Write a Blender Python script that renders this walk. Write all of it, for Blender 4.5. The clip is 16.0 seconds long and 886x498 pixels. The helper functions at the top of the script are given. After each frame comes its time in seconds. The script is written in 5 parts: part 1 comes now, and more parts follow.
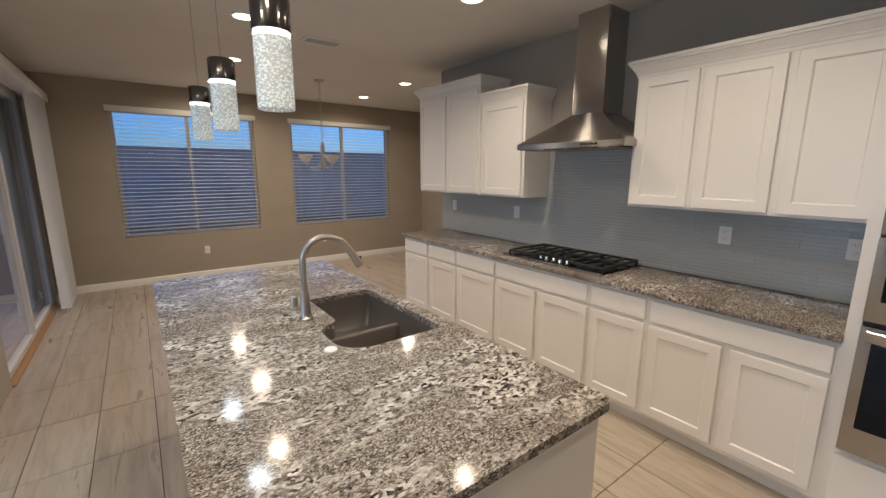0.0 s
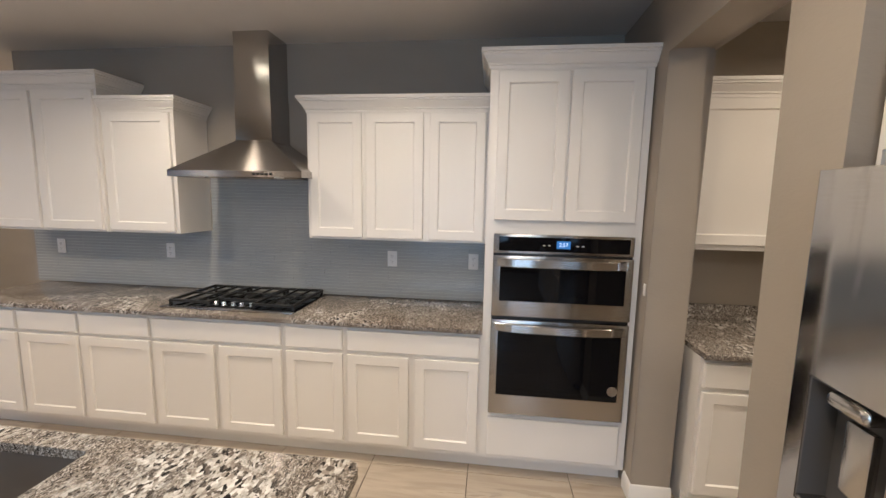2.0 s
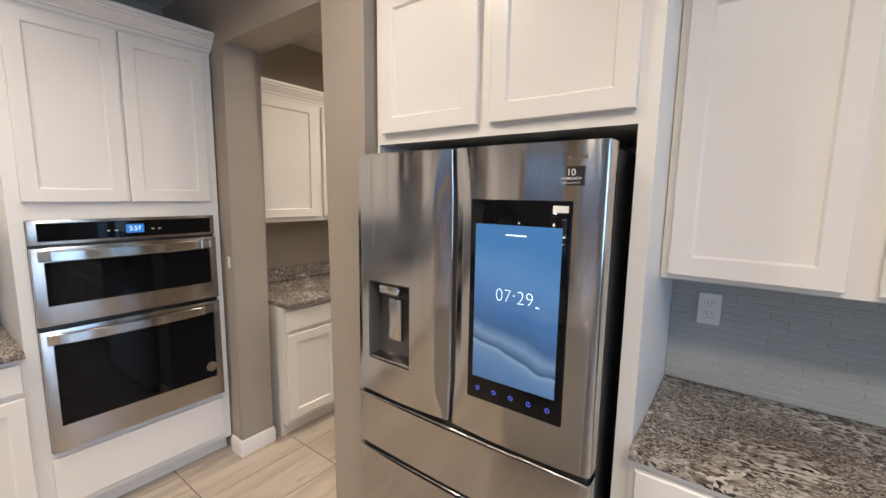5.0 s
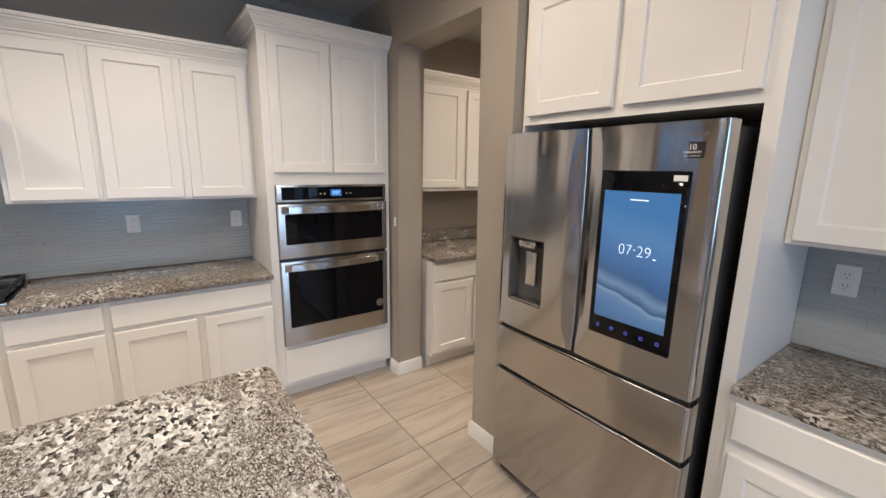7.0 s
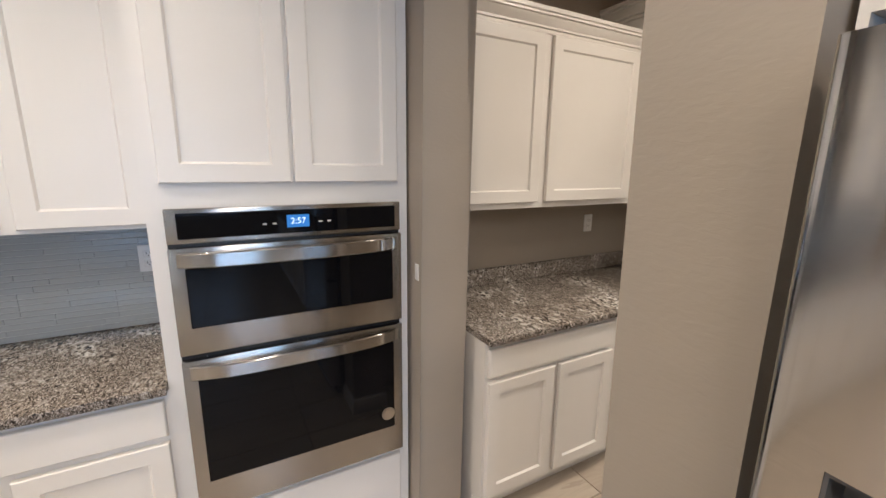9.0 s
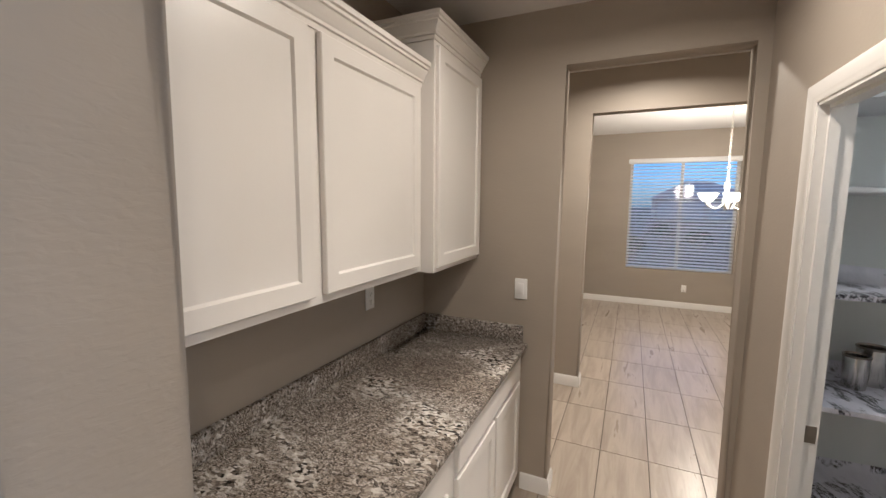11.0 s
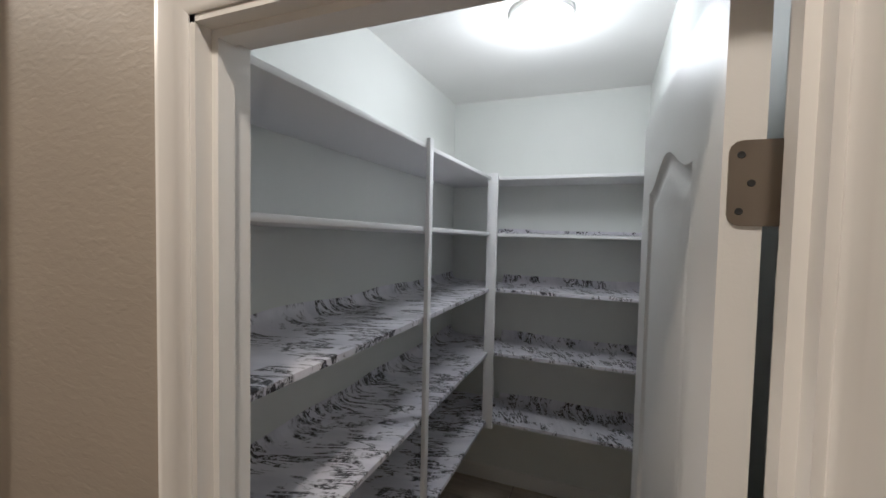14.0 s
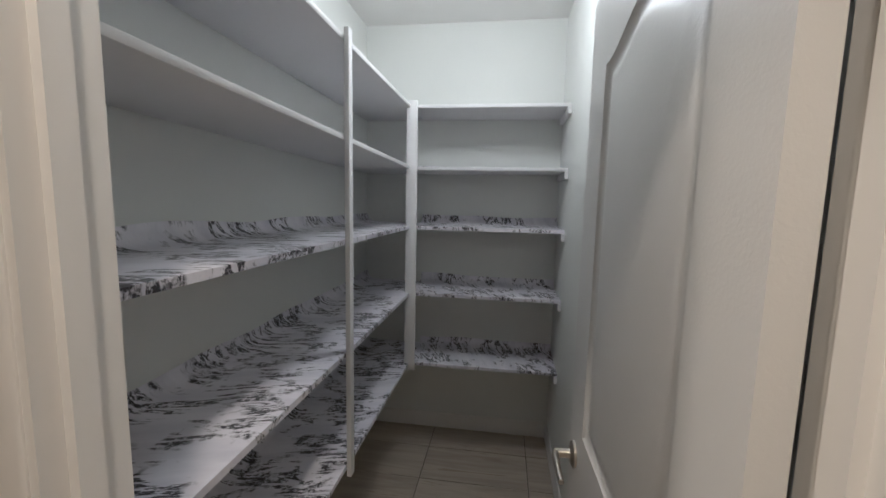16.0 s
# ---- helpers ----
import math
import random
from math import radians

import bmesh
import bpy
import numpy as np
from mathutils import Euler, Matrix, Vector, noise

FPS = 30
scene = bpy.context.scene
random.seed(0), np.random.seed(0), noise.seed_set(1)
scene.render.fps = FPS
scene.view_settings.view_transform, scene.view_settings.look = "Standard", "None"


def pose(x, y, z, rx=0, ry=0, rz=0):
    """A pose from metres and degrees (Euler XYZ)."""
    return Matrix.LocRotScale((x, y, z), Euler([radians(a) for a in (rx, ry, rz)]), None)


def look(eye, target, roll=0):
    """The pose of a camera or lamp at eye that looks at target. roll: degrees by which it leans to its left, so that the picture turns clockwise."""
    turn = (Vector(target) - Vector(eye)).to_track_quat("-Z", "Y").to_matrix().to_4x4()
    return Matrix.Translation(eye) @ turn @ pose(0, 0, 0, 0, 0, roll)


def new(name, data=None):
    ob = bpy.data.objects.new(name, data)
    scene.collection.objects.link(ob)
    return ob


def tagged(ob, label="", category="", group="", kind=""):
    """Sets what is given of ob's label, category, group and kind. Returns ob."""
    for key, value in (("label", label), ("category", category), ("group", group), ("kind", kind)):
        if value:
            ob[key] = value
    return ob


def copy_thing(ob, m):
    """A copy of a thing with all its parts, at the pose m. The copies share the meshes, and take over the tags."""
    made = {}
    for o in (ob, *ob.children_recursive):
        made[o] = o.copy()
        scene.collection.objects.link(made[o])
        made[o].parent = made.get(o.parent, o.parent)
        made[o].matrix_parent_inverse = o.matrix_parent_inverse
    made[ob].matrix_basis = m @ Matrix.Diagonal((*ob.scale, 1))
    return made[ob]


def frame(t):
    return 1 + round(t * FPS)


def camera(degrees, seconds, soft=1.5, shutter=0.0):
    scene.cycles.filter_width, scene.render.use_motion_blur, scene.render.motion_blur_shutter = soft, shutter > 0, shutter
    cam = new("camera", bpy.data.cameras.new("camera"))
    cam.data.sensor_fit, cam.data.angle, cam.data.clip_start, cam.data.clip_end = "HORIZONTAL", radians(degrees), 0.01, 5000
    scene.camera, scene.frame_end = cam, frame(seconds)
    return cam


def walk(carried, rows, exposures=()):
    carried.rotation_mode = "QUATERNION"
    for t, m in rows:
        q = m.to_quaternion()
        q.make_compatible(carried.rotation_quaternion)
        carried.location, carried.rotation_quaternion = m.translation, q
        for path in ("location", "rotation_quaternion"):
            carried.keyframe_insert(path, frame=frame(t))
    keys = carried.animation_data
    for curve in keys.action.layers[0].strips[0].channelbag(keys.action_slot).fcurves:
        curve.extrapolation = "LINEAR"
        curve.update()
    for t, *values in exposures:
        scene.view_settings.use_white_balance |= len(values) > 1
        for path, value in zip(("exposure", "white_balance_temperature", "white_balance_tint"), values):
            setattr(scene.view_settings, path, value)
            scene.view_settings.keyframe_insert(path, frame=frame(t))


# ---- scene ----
cam = camera(94.9, 16.0)
PATH = [
    (0, (0.03, 0.031, 1.609), (1.209, 1.602, 1.231), 0.2),
    (0.5, (-0.098, 0.125, 1.639), (1.38, 1.42, 1.266), 0.4),
    (1, (-0.144, 0.187, 1.695), (1.554, 1.181, 1.339), 0.5),
    (1.5, (-0.119, 0.233, 1.708), (1.745, 0.884, 1.392), 0.8),
    (2, (0.102, 0.282, 1.673), (2.071, 0.516, 1.418), 1.1),
    (2.5, (0.322, 0.307, 1.648), (2.295, 0.04, 1.458), 1.4),
    (3, (0.304, 0.374, 1.654), (2.126, -0.438, 1.505), 1.3),
    (3.5, (0.238, 0.487, 1.65), (1.763, -0.801, 1.517), 1.3),
    (4, (0.231, 0.547, 1.612), (1.508, -0.982, 1.439), 1.1),
    (4.2, (0.226, 0.548, 1.598), (1.456, -1.017, 1.401), 1.2),
    (6.3, (-0.458, 1.189, 1.637), (0.921, -0.208, 1.258), 1.0),
    (6.5, (-0.427, 1.141, 1.618), (1.016, -0.19, 1.238), 1.0),
    (7, (-0.259, 0.916, 1.595), (1.327, -0.238, 1.203), 0.9),
    (7.5, (-0.019, 0.647, 1.582), (1.678, -0.329, 1.171), 0.8),
    (8, (0.325, 0.45, 1.582), (2.084, -0.408, 1.168), 0.8),
    (8.2, (0.469, 0.369, 1.591), (2.241, -0.454, 1.161), 0.9),
    (10.3, (1.468, -0.219, 1.664), (2.787, -1.689, 1.351), 0.2),
    (10.5, (1.54, -0.273, 1.698), (2.743, -1.843, 1.402), 0.2),
    (11, (1.691, -0.369, 1.731), (2.522, -2.173, 1.498), 0.4),
    (11.5, (1.775, -0.486, 1.751), (2.121, -2.447, 1.571), 0.2),
    (12, (1.767, -0.749, 1.736), (1.583, -2.735, 1.585), -0.1),
    (12.5, (1.705, -1.052, 1.732), (0.9455, -2.8985, 1.609), 0.45),
    (13, (1.687, -1.254, 1.731), (0.421, -2.8, 1.627), 0.8),
    (13.5, (1.687, -1.407, 1.751), (0.051, -2.554, 1.658), 1.1),
    (14, (1.578, -1.523, 1.756), (-0.278, -2.263, 1.669), 1.2),
    (14.5, (1.374, -1.673, 1.747), (-0.579, -2.092, 1.651), 0.9),
    (15, (1.245, -1.788, 1.736), (-0.736, -2.02, 1.598), 1.1),
    (15.5, (1.301, -1.754, 1.672), (-0.679, -1.957, 1.477), 1.4),
    (16, (1.47, -1.635, 1.558), (-0.495, -1.925, 1.325), 1.2),
]
GAPS = [
    (4.75, (0.07, 0.555, 1.61), (1.21, -1.06, 1.36), 0.9),
    (5.4, (-0.20, 0.74, 1.605), (1.07, -0.76, 1.31), 0.8),
]
EXPOSURE = [(0, -0.42, 5950, 10), (1.0, -0.34, 5900, 10), (2.5, 0.02, 5750, 10), (4.0, 0.13, 5550, 10), (7.0, -0.05, 5600, 10), (8.2, -0.04, 5600, 10), (10.3, 0.3, 5250, 10), (11.0, 0.15, 5250, 10), (12.5, -0.1, 5200, 10), (13.1, -0.08, 5250, 10), (13.5, -0.25, 5250, 10), (14.0, -0.5, 5300, 10), (14.5, -0.46, 5560, 10), (15.0, -0.38, 5720, 10), (16.0, -0.26, 5300, 10)]
walk(cam, [(t, look(eye, target, roll)) for t, eye, target, roll in sorted(PATH + GAPS)], EXPOSURE)

# ---- world, sun and lamps ----
world = bpy.data.worlds.new("dusk_sky")
scene.world = world
world.use_nodes = True
wn = world.node_tree
sky = wn.nodes.new("ShaderNodeTexSky")
sky.sky_type, sky.sun_disc = "NISHITA", False
sky.sun_elevation, sky.sun_rotation = radians(28), radians(255)
dusk = wn.nodes.new("ShaderNodeMix")
dusk.data_type, dusk.blend_type, dusk.inputs[0].default_value = "RGBA", "MULTIPLY", 1.0
dusk.inputs[7].default_value = (0.46, 0.80, 1.42, 1)
wn.links.new(sky.outputs[0], dusk.inputs[6])
wn.links.new(dusk.outputs[2], wn.nodes["Background"].inputs[0])
wn.nodes["Background"].inputs[1].default_value = 0.15
sun = new("sun", bpy.data.lights.new("sun", "SUN"))
sun.data.energy, sun.data.angle, sun.data.color = 0.1, radians(14), (1.0, 0.93, 0.86)
sun.matrix_world = pose(0, 0, 20, 62, 0, 105)

WARM = (1.0, 0.785, 0.55)


def lamp(name, kind, loc, watts, size=0.1, color=WARM, rx=0.0, spread=162):
    ob = new(name, bpy.data.lights.new(name, kind))
    ob.data.energy, ob.data.color = watts, color
    if kind == "AREA":
        ob.data.shape, ob.data.size, ob.data.spread = "DISK", size, radians(spread)
    else:
        ob.data.shadow_soft_size = size
    ob.matrix_world = pose(*loc, rx, 0, 0)
    return ob


# ---- materials ----
def mat(name, color, rough=0.5, metal=0.0, spec=None, emit=None, power=0.0):
    m = bpy.data.materials.new(name)
    m.use_nodes = True
    b = m.node_tree.nodes["Principled BSDF"]
    b.inputs["Base Color"].default_value = (*color, 1)
    b.inputs["Roughness"].default_value = rough
    b.inputs["Metallic"].default_value = metal
    if spec is not None:
        b.inputs["Specular IOR Level"].default_value = spec
    if emit:
        b.inputs["Emission Color"].default_value = (*emit, 1)
        b.inputs["Emission Strength"].default_value = power
    return m


def nodes_of(m):
    t = m.node_tree
    return t, t.nodes["Principled BSDF"], t.nodes.new, t.links.new


def coords(m, scale=(1, 1, 1), jitter=False):
    """Object coordinates, scaled; with jitter each object takes its own stretch of the pattern."""
    t, b, add, link = nodes_of(m)
    c, mp = add("ShaderNodeTexCoord"), add("ShaderNodeMapping")
    mp.inputs["Scale"].default_value = scale
    link(c.outputs["Object"], mp.inputs["Vector"])
    if jitter:
        info, mul = add("ShaderNodeObjectInfo"), add("ShaderNodeMath")
        mul.operation, mul.inputs[1].default_value = "MULTIPLY", 37.0
        link(info.outputs["Random"], mul.inputs[0])
        comb = add("ShaderNodeCombineXYZ")
        for i in range(3):
            link(mul.outputs[0], comb.inputs[i])
        link(comb.outputs[0], mp.inputs["Location"])
    return mp.outputs["Vector"]


def noise_tex(m, vec, scale, detail=4, rough=0.55, distort=0.0):
    t, b, add, link = nodes_of(m)
    n = add("ShaderNodeTexNoise")
    n.inputs["Scale"].default_value, n.inputs["Detail"].default_value = scale, detail
    n.inputs["Roughness"].default_value, n.inputs["Distortion"].default_value = rough, distort
    link(vec, n.inputs["Vector"])
    return n.outputs["Fac"]


def ramp(m, fac, stops, mode="LINEAR"):
    t, b, add, link = nodes_of(m)
    r = add("ShaderNodeValToRGB")
    r.color_ramp.interpolation = mode
    while len(r.color_ramp.elements) < len(stops):
        r.color_ramp.elements.new(0.5)
    for e, (p, c) in zip(r.color_ramp.elements, stops):
        e.position, e.color = p, (*c, 1) if len(c) == 3 else c
    link(fac, r.inputs[0])
    return r.outputs[0]


def mix(m, fac, a, b2, mode="MIX"):
    t, b, add, link = nodes_of(m)
    x = add("ShaderNodeMix")
    x.data_type, x.blend_type = "RGBA", mode
    for sock, v in ((x.inputs[0], fac), (x.inputs[6], a), (x.inputs[7], b2)):
        if isinstance(v, (float, int)):
            sock.default_value = v
        elif isinstance(v, tuple):
            sock.default_value = (*v, 1)
        else:
            link(v, sock)
    return x.outputs[2]


def bump(m, height, strength, dist=0.002):
    t, b, add, link = nodes_of(m)
    n = add("ShaderNodeBump")
    n.inputs["Strength"].default_value, n.inputs["Distance"].default_value = strength, dist
    link(height, n.inputs["Height"])
    link(n.outputs[0], b.inputs["Normal"])


def paint(name, color, rough, tex=0.25, spread=0.05, scale=90, drawn=(1, 1, 1)):
    """Rolled paint: faint blotches and a knock-down relief."""
    m = mat(name, color, rough)
    t, b, add, link = nodes_of(m)
    v = coords(m, drawn)
    lo, hi = tuple(c * (1 - spread) for c in color), tuple(min(1, c * (1 + spread)) for c in color)
    link(ramp(m, noise_tex(m, v, 1.3, 3), [(0.3, lo), (0.7, hi)]), b.inputs["Base Color"])
    if tex:
        bump(m, noise_tex(m, v, scale, 3, 0.5, 0.5), tex, 0.003)
    return m


M_WALL = paint("wall_paint_taupe", (0.35, 0.306, 0.253), 0.58, 0.24, 0.04, 34, (1, 1, 2.6))
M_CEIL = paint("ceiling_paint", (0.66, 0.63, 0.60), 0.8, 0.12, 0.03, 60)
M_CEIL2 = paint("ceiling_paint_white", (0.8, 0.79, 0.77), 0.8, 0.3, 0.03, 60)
M_PANTRY = paint("pantry_paint_white", (0.74, 0.75, 0.72), 0.6, 0.1, 0.03, 60)
M_TRIM = paint("trim_paint_white", (0.76, 0.74, 0.71), 0.35, 0.0, 0.03)
M_CAB = paint("cabinet_paint_white", (0.78, 0.75, 0.71), 0.33, 0.05, 0.03, 140)
M_DOOR = paint("door_paint_white", (0.70, 0.69, 0.67), 0.4, 0.1, 0.03, 180)
M_SHELF = paint("shelf_paint_white", (0.74, 0.73, 0.73), 0.5, 0.0, 0.03)
M_PLATE = mat("white_plastic", (0.80, 0.79, 0.77), 0.35)
M_DARK = mat("dark_slot", (0.02, 0.02, 0.02), 0.6)
M_BLACK = mat("black_plastic", (0.012, 0.012, 0.013), 0.45)
M_BLIND = paint("blind_white", (0.74, 0.74, 0.74), 0.5, 0.0, 0.02)
M_VINYL = mat("window_vinyl", (0.55, 0.53, 0.5), 0.5)
M_NICKEL = mat("brushed_nickel", (0.55, 0.50, 0.44), 0.3, 1.0)
M_CHROME = mat("chrome", (0.75, 0.74, 0.72), 0.12, 1.0)


def steel(name, color, axis_scale, rough=0.3, turned=0.25, relief=0.06):
    """Brushed steel: fine streaks along one axis."""
    m = mat(name, color, rough, 1.0)
    t, b, add, link = nodes_of(m)
    v = coords(m, axis_scale)
    f = noise_tex(m, v, 40, 3)
    link(ramp(m, f, [(0.3, tuple(c * 0.93 for c in color)), (0.7, tuple(min(1, c * 1.07) for c in color))]), b.inputs["Base Color"])
    link(ramp(m, f, [(0.2, (rough * 0.85,) * 3), (0.8, (rough * 1.15,) * 3)]), b.inputs["Roughness"])
    bump(m, f, relief, 0.0006)
    tan = add("ShaderNodeTangent")
    tan.direction_type, tan.axis = "RADIAL", "Z"
    link(tan.outputs[0], b.inputs["Tangent"])
    b.inputs["Anisotropic"].default_value, b.inputs["Anisotropic Rotation"].default_value = 0.93, turned
    return m


M_STEEL = steel("stainless_steel", (0.42, 0.40, 0.38), (2, 2, 60), 0.25)
M_STEELV = steel("stainless_steel_vertical", (0.47, 0.452, 0.432), (0.3, 0.3, 26), 0.115, 0.25, 0.02)
M_STEELH = steel("stainless_handle", (0.54, 0.52, 0.495), (2, 2, 60), 0.2)
M_SINK = paint("sink_composite", (0.115, 0.098, 0.085), 0.42, 0.1, 0.06, 200)
M_IRON = paint("cast_iron", (0.012, 0.012, 0.012), 0.5, 0.3, 0.1, 250)
M_OVENGLASS = mat("oven_black_glass", (0.004, 0.004, 0.005), 0.04, 0.0, 0.22)
M_TREADW = mat("hinge_bronze", (0.30, 0.26, 0.22), 0.35, 1.0)
M_SILL = mat("wood_sill", (0.35, 0.2, 0.1), 0.5)


def granite():
    """Granite: fine grey-brown grain, drifts of cream crystals and black flecks along slanting bands."""
    m = mat("granite", (0.4, 0.36, 0.32), 0.11, 0.0, 0.13)
    t, b, add, link = nodes_of(m)
    v0 = coords(m)
    rot = add("ShaderNodeMapping")
    rot.inputs["Rotation"].default_value, rot.inputs["Scale"].default_value = (0, 0, radians(-28)), (1.0, 1.7, 1.4)
    link(v0, rot.inputs["Vector"])
    v = rot.outputs[0]
    warp = add("ShaderNodeVectorMath")
    nz = add("ShaderNodeTexNoise")
    nz.inputs["Scale"].default_value, nz.inputs["Detail"].default_value = 9, 4
    link(v, nz.inputs["Vector"])
    sc = add("ShaderNodeVectorMath")
    sc.operation = "SCALE"
    sc.inputs["Scale"].default_value = 0.07
    link(nz.outputs["Color"], sc.inputs[0])
    warp.operation = "ADD"
    link(v, warp.inputs[0])
    link(sc.outputs[0], warp.inputs[1])
    w = warp.outputs[0]

    def cells(scale):
        c = add("ShaderNodeTexVoronoi")
        c.inputs["Scale"].default_value = scale
        link(w, c.inputs["Vector"])
        s = add("ShaderNodeSeparateColor")
        link(c.outputs["Color"], s.inputs[0])
        return s.outputs[0]
    fine = ramp(m, cells(185), [(0.0, (0.030, 0.027, 0.025)), (0.13, (0.10, 0.085, 0.072)), (0.33, (0.19, 0.163, 0.138)),
                                (0.58, (0.29, 0.255, 0.222)), (0.80, (0.49, 0.455, 0.415))], "CONSTANT")
    coarse = ramp(m, cells(66), [(0.0, (0.018, 0.017, 0.017)), (0.17, (0.12, 0.102, 0.087)), (0.34, (0.30, 0.265, 0.228)),
                                 (0.52, (0.53, 0.50, 0.455)), (0.78, (0.70, 0.675, 0.64))], "CONSTANT")
    drift = ramp(m, noise_tex(m, v, 2.1, 6, 0.68, 1.0), [(0.46, (0, 0, 0)), (0.61, (1, 1, 1))])
    grain = ramp(m, noise_tex(m, v, 70, 3), [(0.3, (0.75, 0.75, 0.75)), (0.7, (1.15, 1.15, 1.15))])
    col = mix(m, drift, fine, coarse)
    col = mix(m, 0.6, col, grain, "MULTIPLY")
    smoky = ramp(m, noise_tex(m, v, 1.7, 4, 0.6, 0.8), [(0.40, (1, 1, 1)), (0.70, (0.66, 0.60, 0.54))])
    link(mix(m, 0.7, col, smoky, "MULTIPLY"), b.inputs["Base Color"])
    bump(m, noise_tex(m, v, 60, 2), 0.02, 0.001)
    return m


M_GRANITE = granite()


def tile_mat():
    """Porcelain plank tile: pale beige with long soft grain along its length."""
    m = mat("porcelain_tile", (0.42, 0.36, 0.29), 0.32)
    t, b, add, link = nodes_of(m)
    v = coords(m, (9, 0.9, 1), True)
    g = noise_tex(m, v, 1.6, 6, 0.6, 0.6)
    base = ramp(m, g, [(0.28, (0.335, 0.275, 0.215)), (0.45, (0.405, 0.345, 0.28)), (0.58, (0.47, 0.41, 0.335)), (0.75, (0.37, 0.315, 0.255))])
    info = add("ShaderNodeObjectInfo")
    tone = ramp(m, info.outputs["Random"], [(0, (0.93, 0.93, 0.93)), (1, (1.05, 1.05, 1.05))])
    link(mix(m, 1.0, base, tone, "MULTIPLY"), b.inputs["Base Color"])
    link(ramp(m, g, [(0.3, (0.36,) * 3), (0.7, (0.26,) * 3)]), b.inputs["Roughness"])
    bump(m, noise_tex(m, v, 8, 3), 0.05, 0.001)
    return m


M_TILE = tile_mat()
M_GROUT = paint("grout", (0.10, 0.082, 0.066), 0.9, 0.3, 0.08, 200)


def strip_mat():
    """Glass strip mosaic: grey-blue glass with small changes from strip to strip."""
    m = mat("glass_strip", (0.33, 0.36, 0.365), 0.14)
    t, b, add, link = nodes_of(m)
    geo = add("ShaderNodeNewGeometry")
    link(ramp(m, geo.outputs["Random Per Island"], [(0.0, (0.375, 0.39, 0.385)), (0.5, (0.385, 0.40, 0.395)), (1.0, (0.40, 0.415, 0.41))]), b.inputs["Base Color"])
    link(ramp(m, geo.outputs["Random Per Island"], [(0.0, (0.13,) * 3), (1.0, (0.18,) * 3)]), b.inputs["Roughness"])
    return m


M_STRIP = strip_mat()
M_STRIPGROUT = mat("mosaic_grout", (0.50, 0.505, 0.495), 0.8)


def liner_mat(name, turned):
    """Marbled shelf paper: lavender white with broken charcoal veins that run slantwise across the roll."""
    m = mat(name, (0.76, 0.74, 0.78), 0.32)
    t, b, add, link = nodes_of(m)
    v = coords(m, (1, 1, 1), True)
    mp = add("ShaderNodeMapping")
    mp.inputs["Rotation"].default_value = (0, 0, radians(turned))
    link(v, mp.inputs["Vector"])
    sq = add("ShaderNodeMapping")
    sq.inputs["Scale"].default_value = (2.6, 11.0, 5)
    link(mp.outputs[0], sq.inputs["Vector"])
    f = noise_tex(m, sq.outputs[0], 1.75, 5, 0.62, 0.9)
    vein = ramp(m, f, [(0.44, (0, 0, 0)), (0.476, (1, 1, 1)), (0.526, (1, 1, 1)), (0.56, (0, 0, 0))])
    gate = ramp(m, noise_tex(m, mp.outputs[0], 8.5, 3, 0.6), [(0.46, (0, 0, 0)), (0.53, (1, 1, 1))])
    ragged = ramp(m, noise_tex(m, v, 70, 3, 0.7), [(0.36, (0.15, 0.15, 0.15)), (0.50, (1, 1, 1))])
    k = mix(m, 1.0, mix(m, 1.0, vein, gate, "MULTIPLY"), ragged, "MULTIPLY")
    veil = ramp(m, noise_tex(m, sq.outputs[0], 1.2, 4), [(0.42, (0.77, 0.75, 0.80)), (0.72, (0.60, 0.585, 0.645))])
    link(mix(m, k, veil, (0.035, 0.032, 0.04)), b.inputs["Base Color"])
    bump(m, noise_tex(m, v, 9, 2), 0.15, 0.004)
    return m


M_LINER = liner_mat("marble_shelf_paper", 72)
M_LINERB = liner_mat("marble_shelf_paper_end", -22)


def glass(name, tint=(0.95, 0.97, 1.0), rough=0.0):
    m = mat(name, tint, rough)
    b = m.node_tree.nodes["Principled BSDF"]
    b.inputs["Transmission Weight"].default_value, b.inputs["IOR"].default_value = 1.0, 1.45
    return m


M_GLASS = glass("window_glass")


def bubble_mat():
    """Lit bubble glass: bright, full of small dark-edged bubbles."""
    m = mat("lit_bubble_glass", (0.6, 0.63, 0.62), 0.12)
    t, b, add, link = nodes_of(m)
    v = coords(m, (1, 1, 1.5))
    vo = add("ShaderNodeTexVoronoi")
    vo.inputs["Scale"].default_value = 120
    link(v, vo.inputs["Vector"])
    f = noise_tex(m, v, 90, 2)
    e = ramp(m, mix(m, 0.5, vo.outputs["Distance"], f), [(0.34, (0.9, 1.0, 0.96)), (0.44, (0.30, 0.34, 0.32)), (0.56, (0.10, 0.115, 0.11))])
    link(e, b.inputs["Emission Color"])
    b.inputs["Emission Strength"].default_value = 1.0
    bump(m, vo.outputs["Distance"], 0.5, 0.003)
    return m


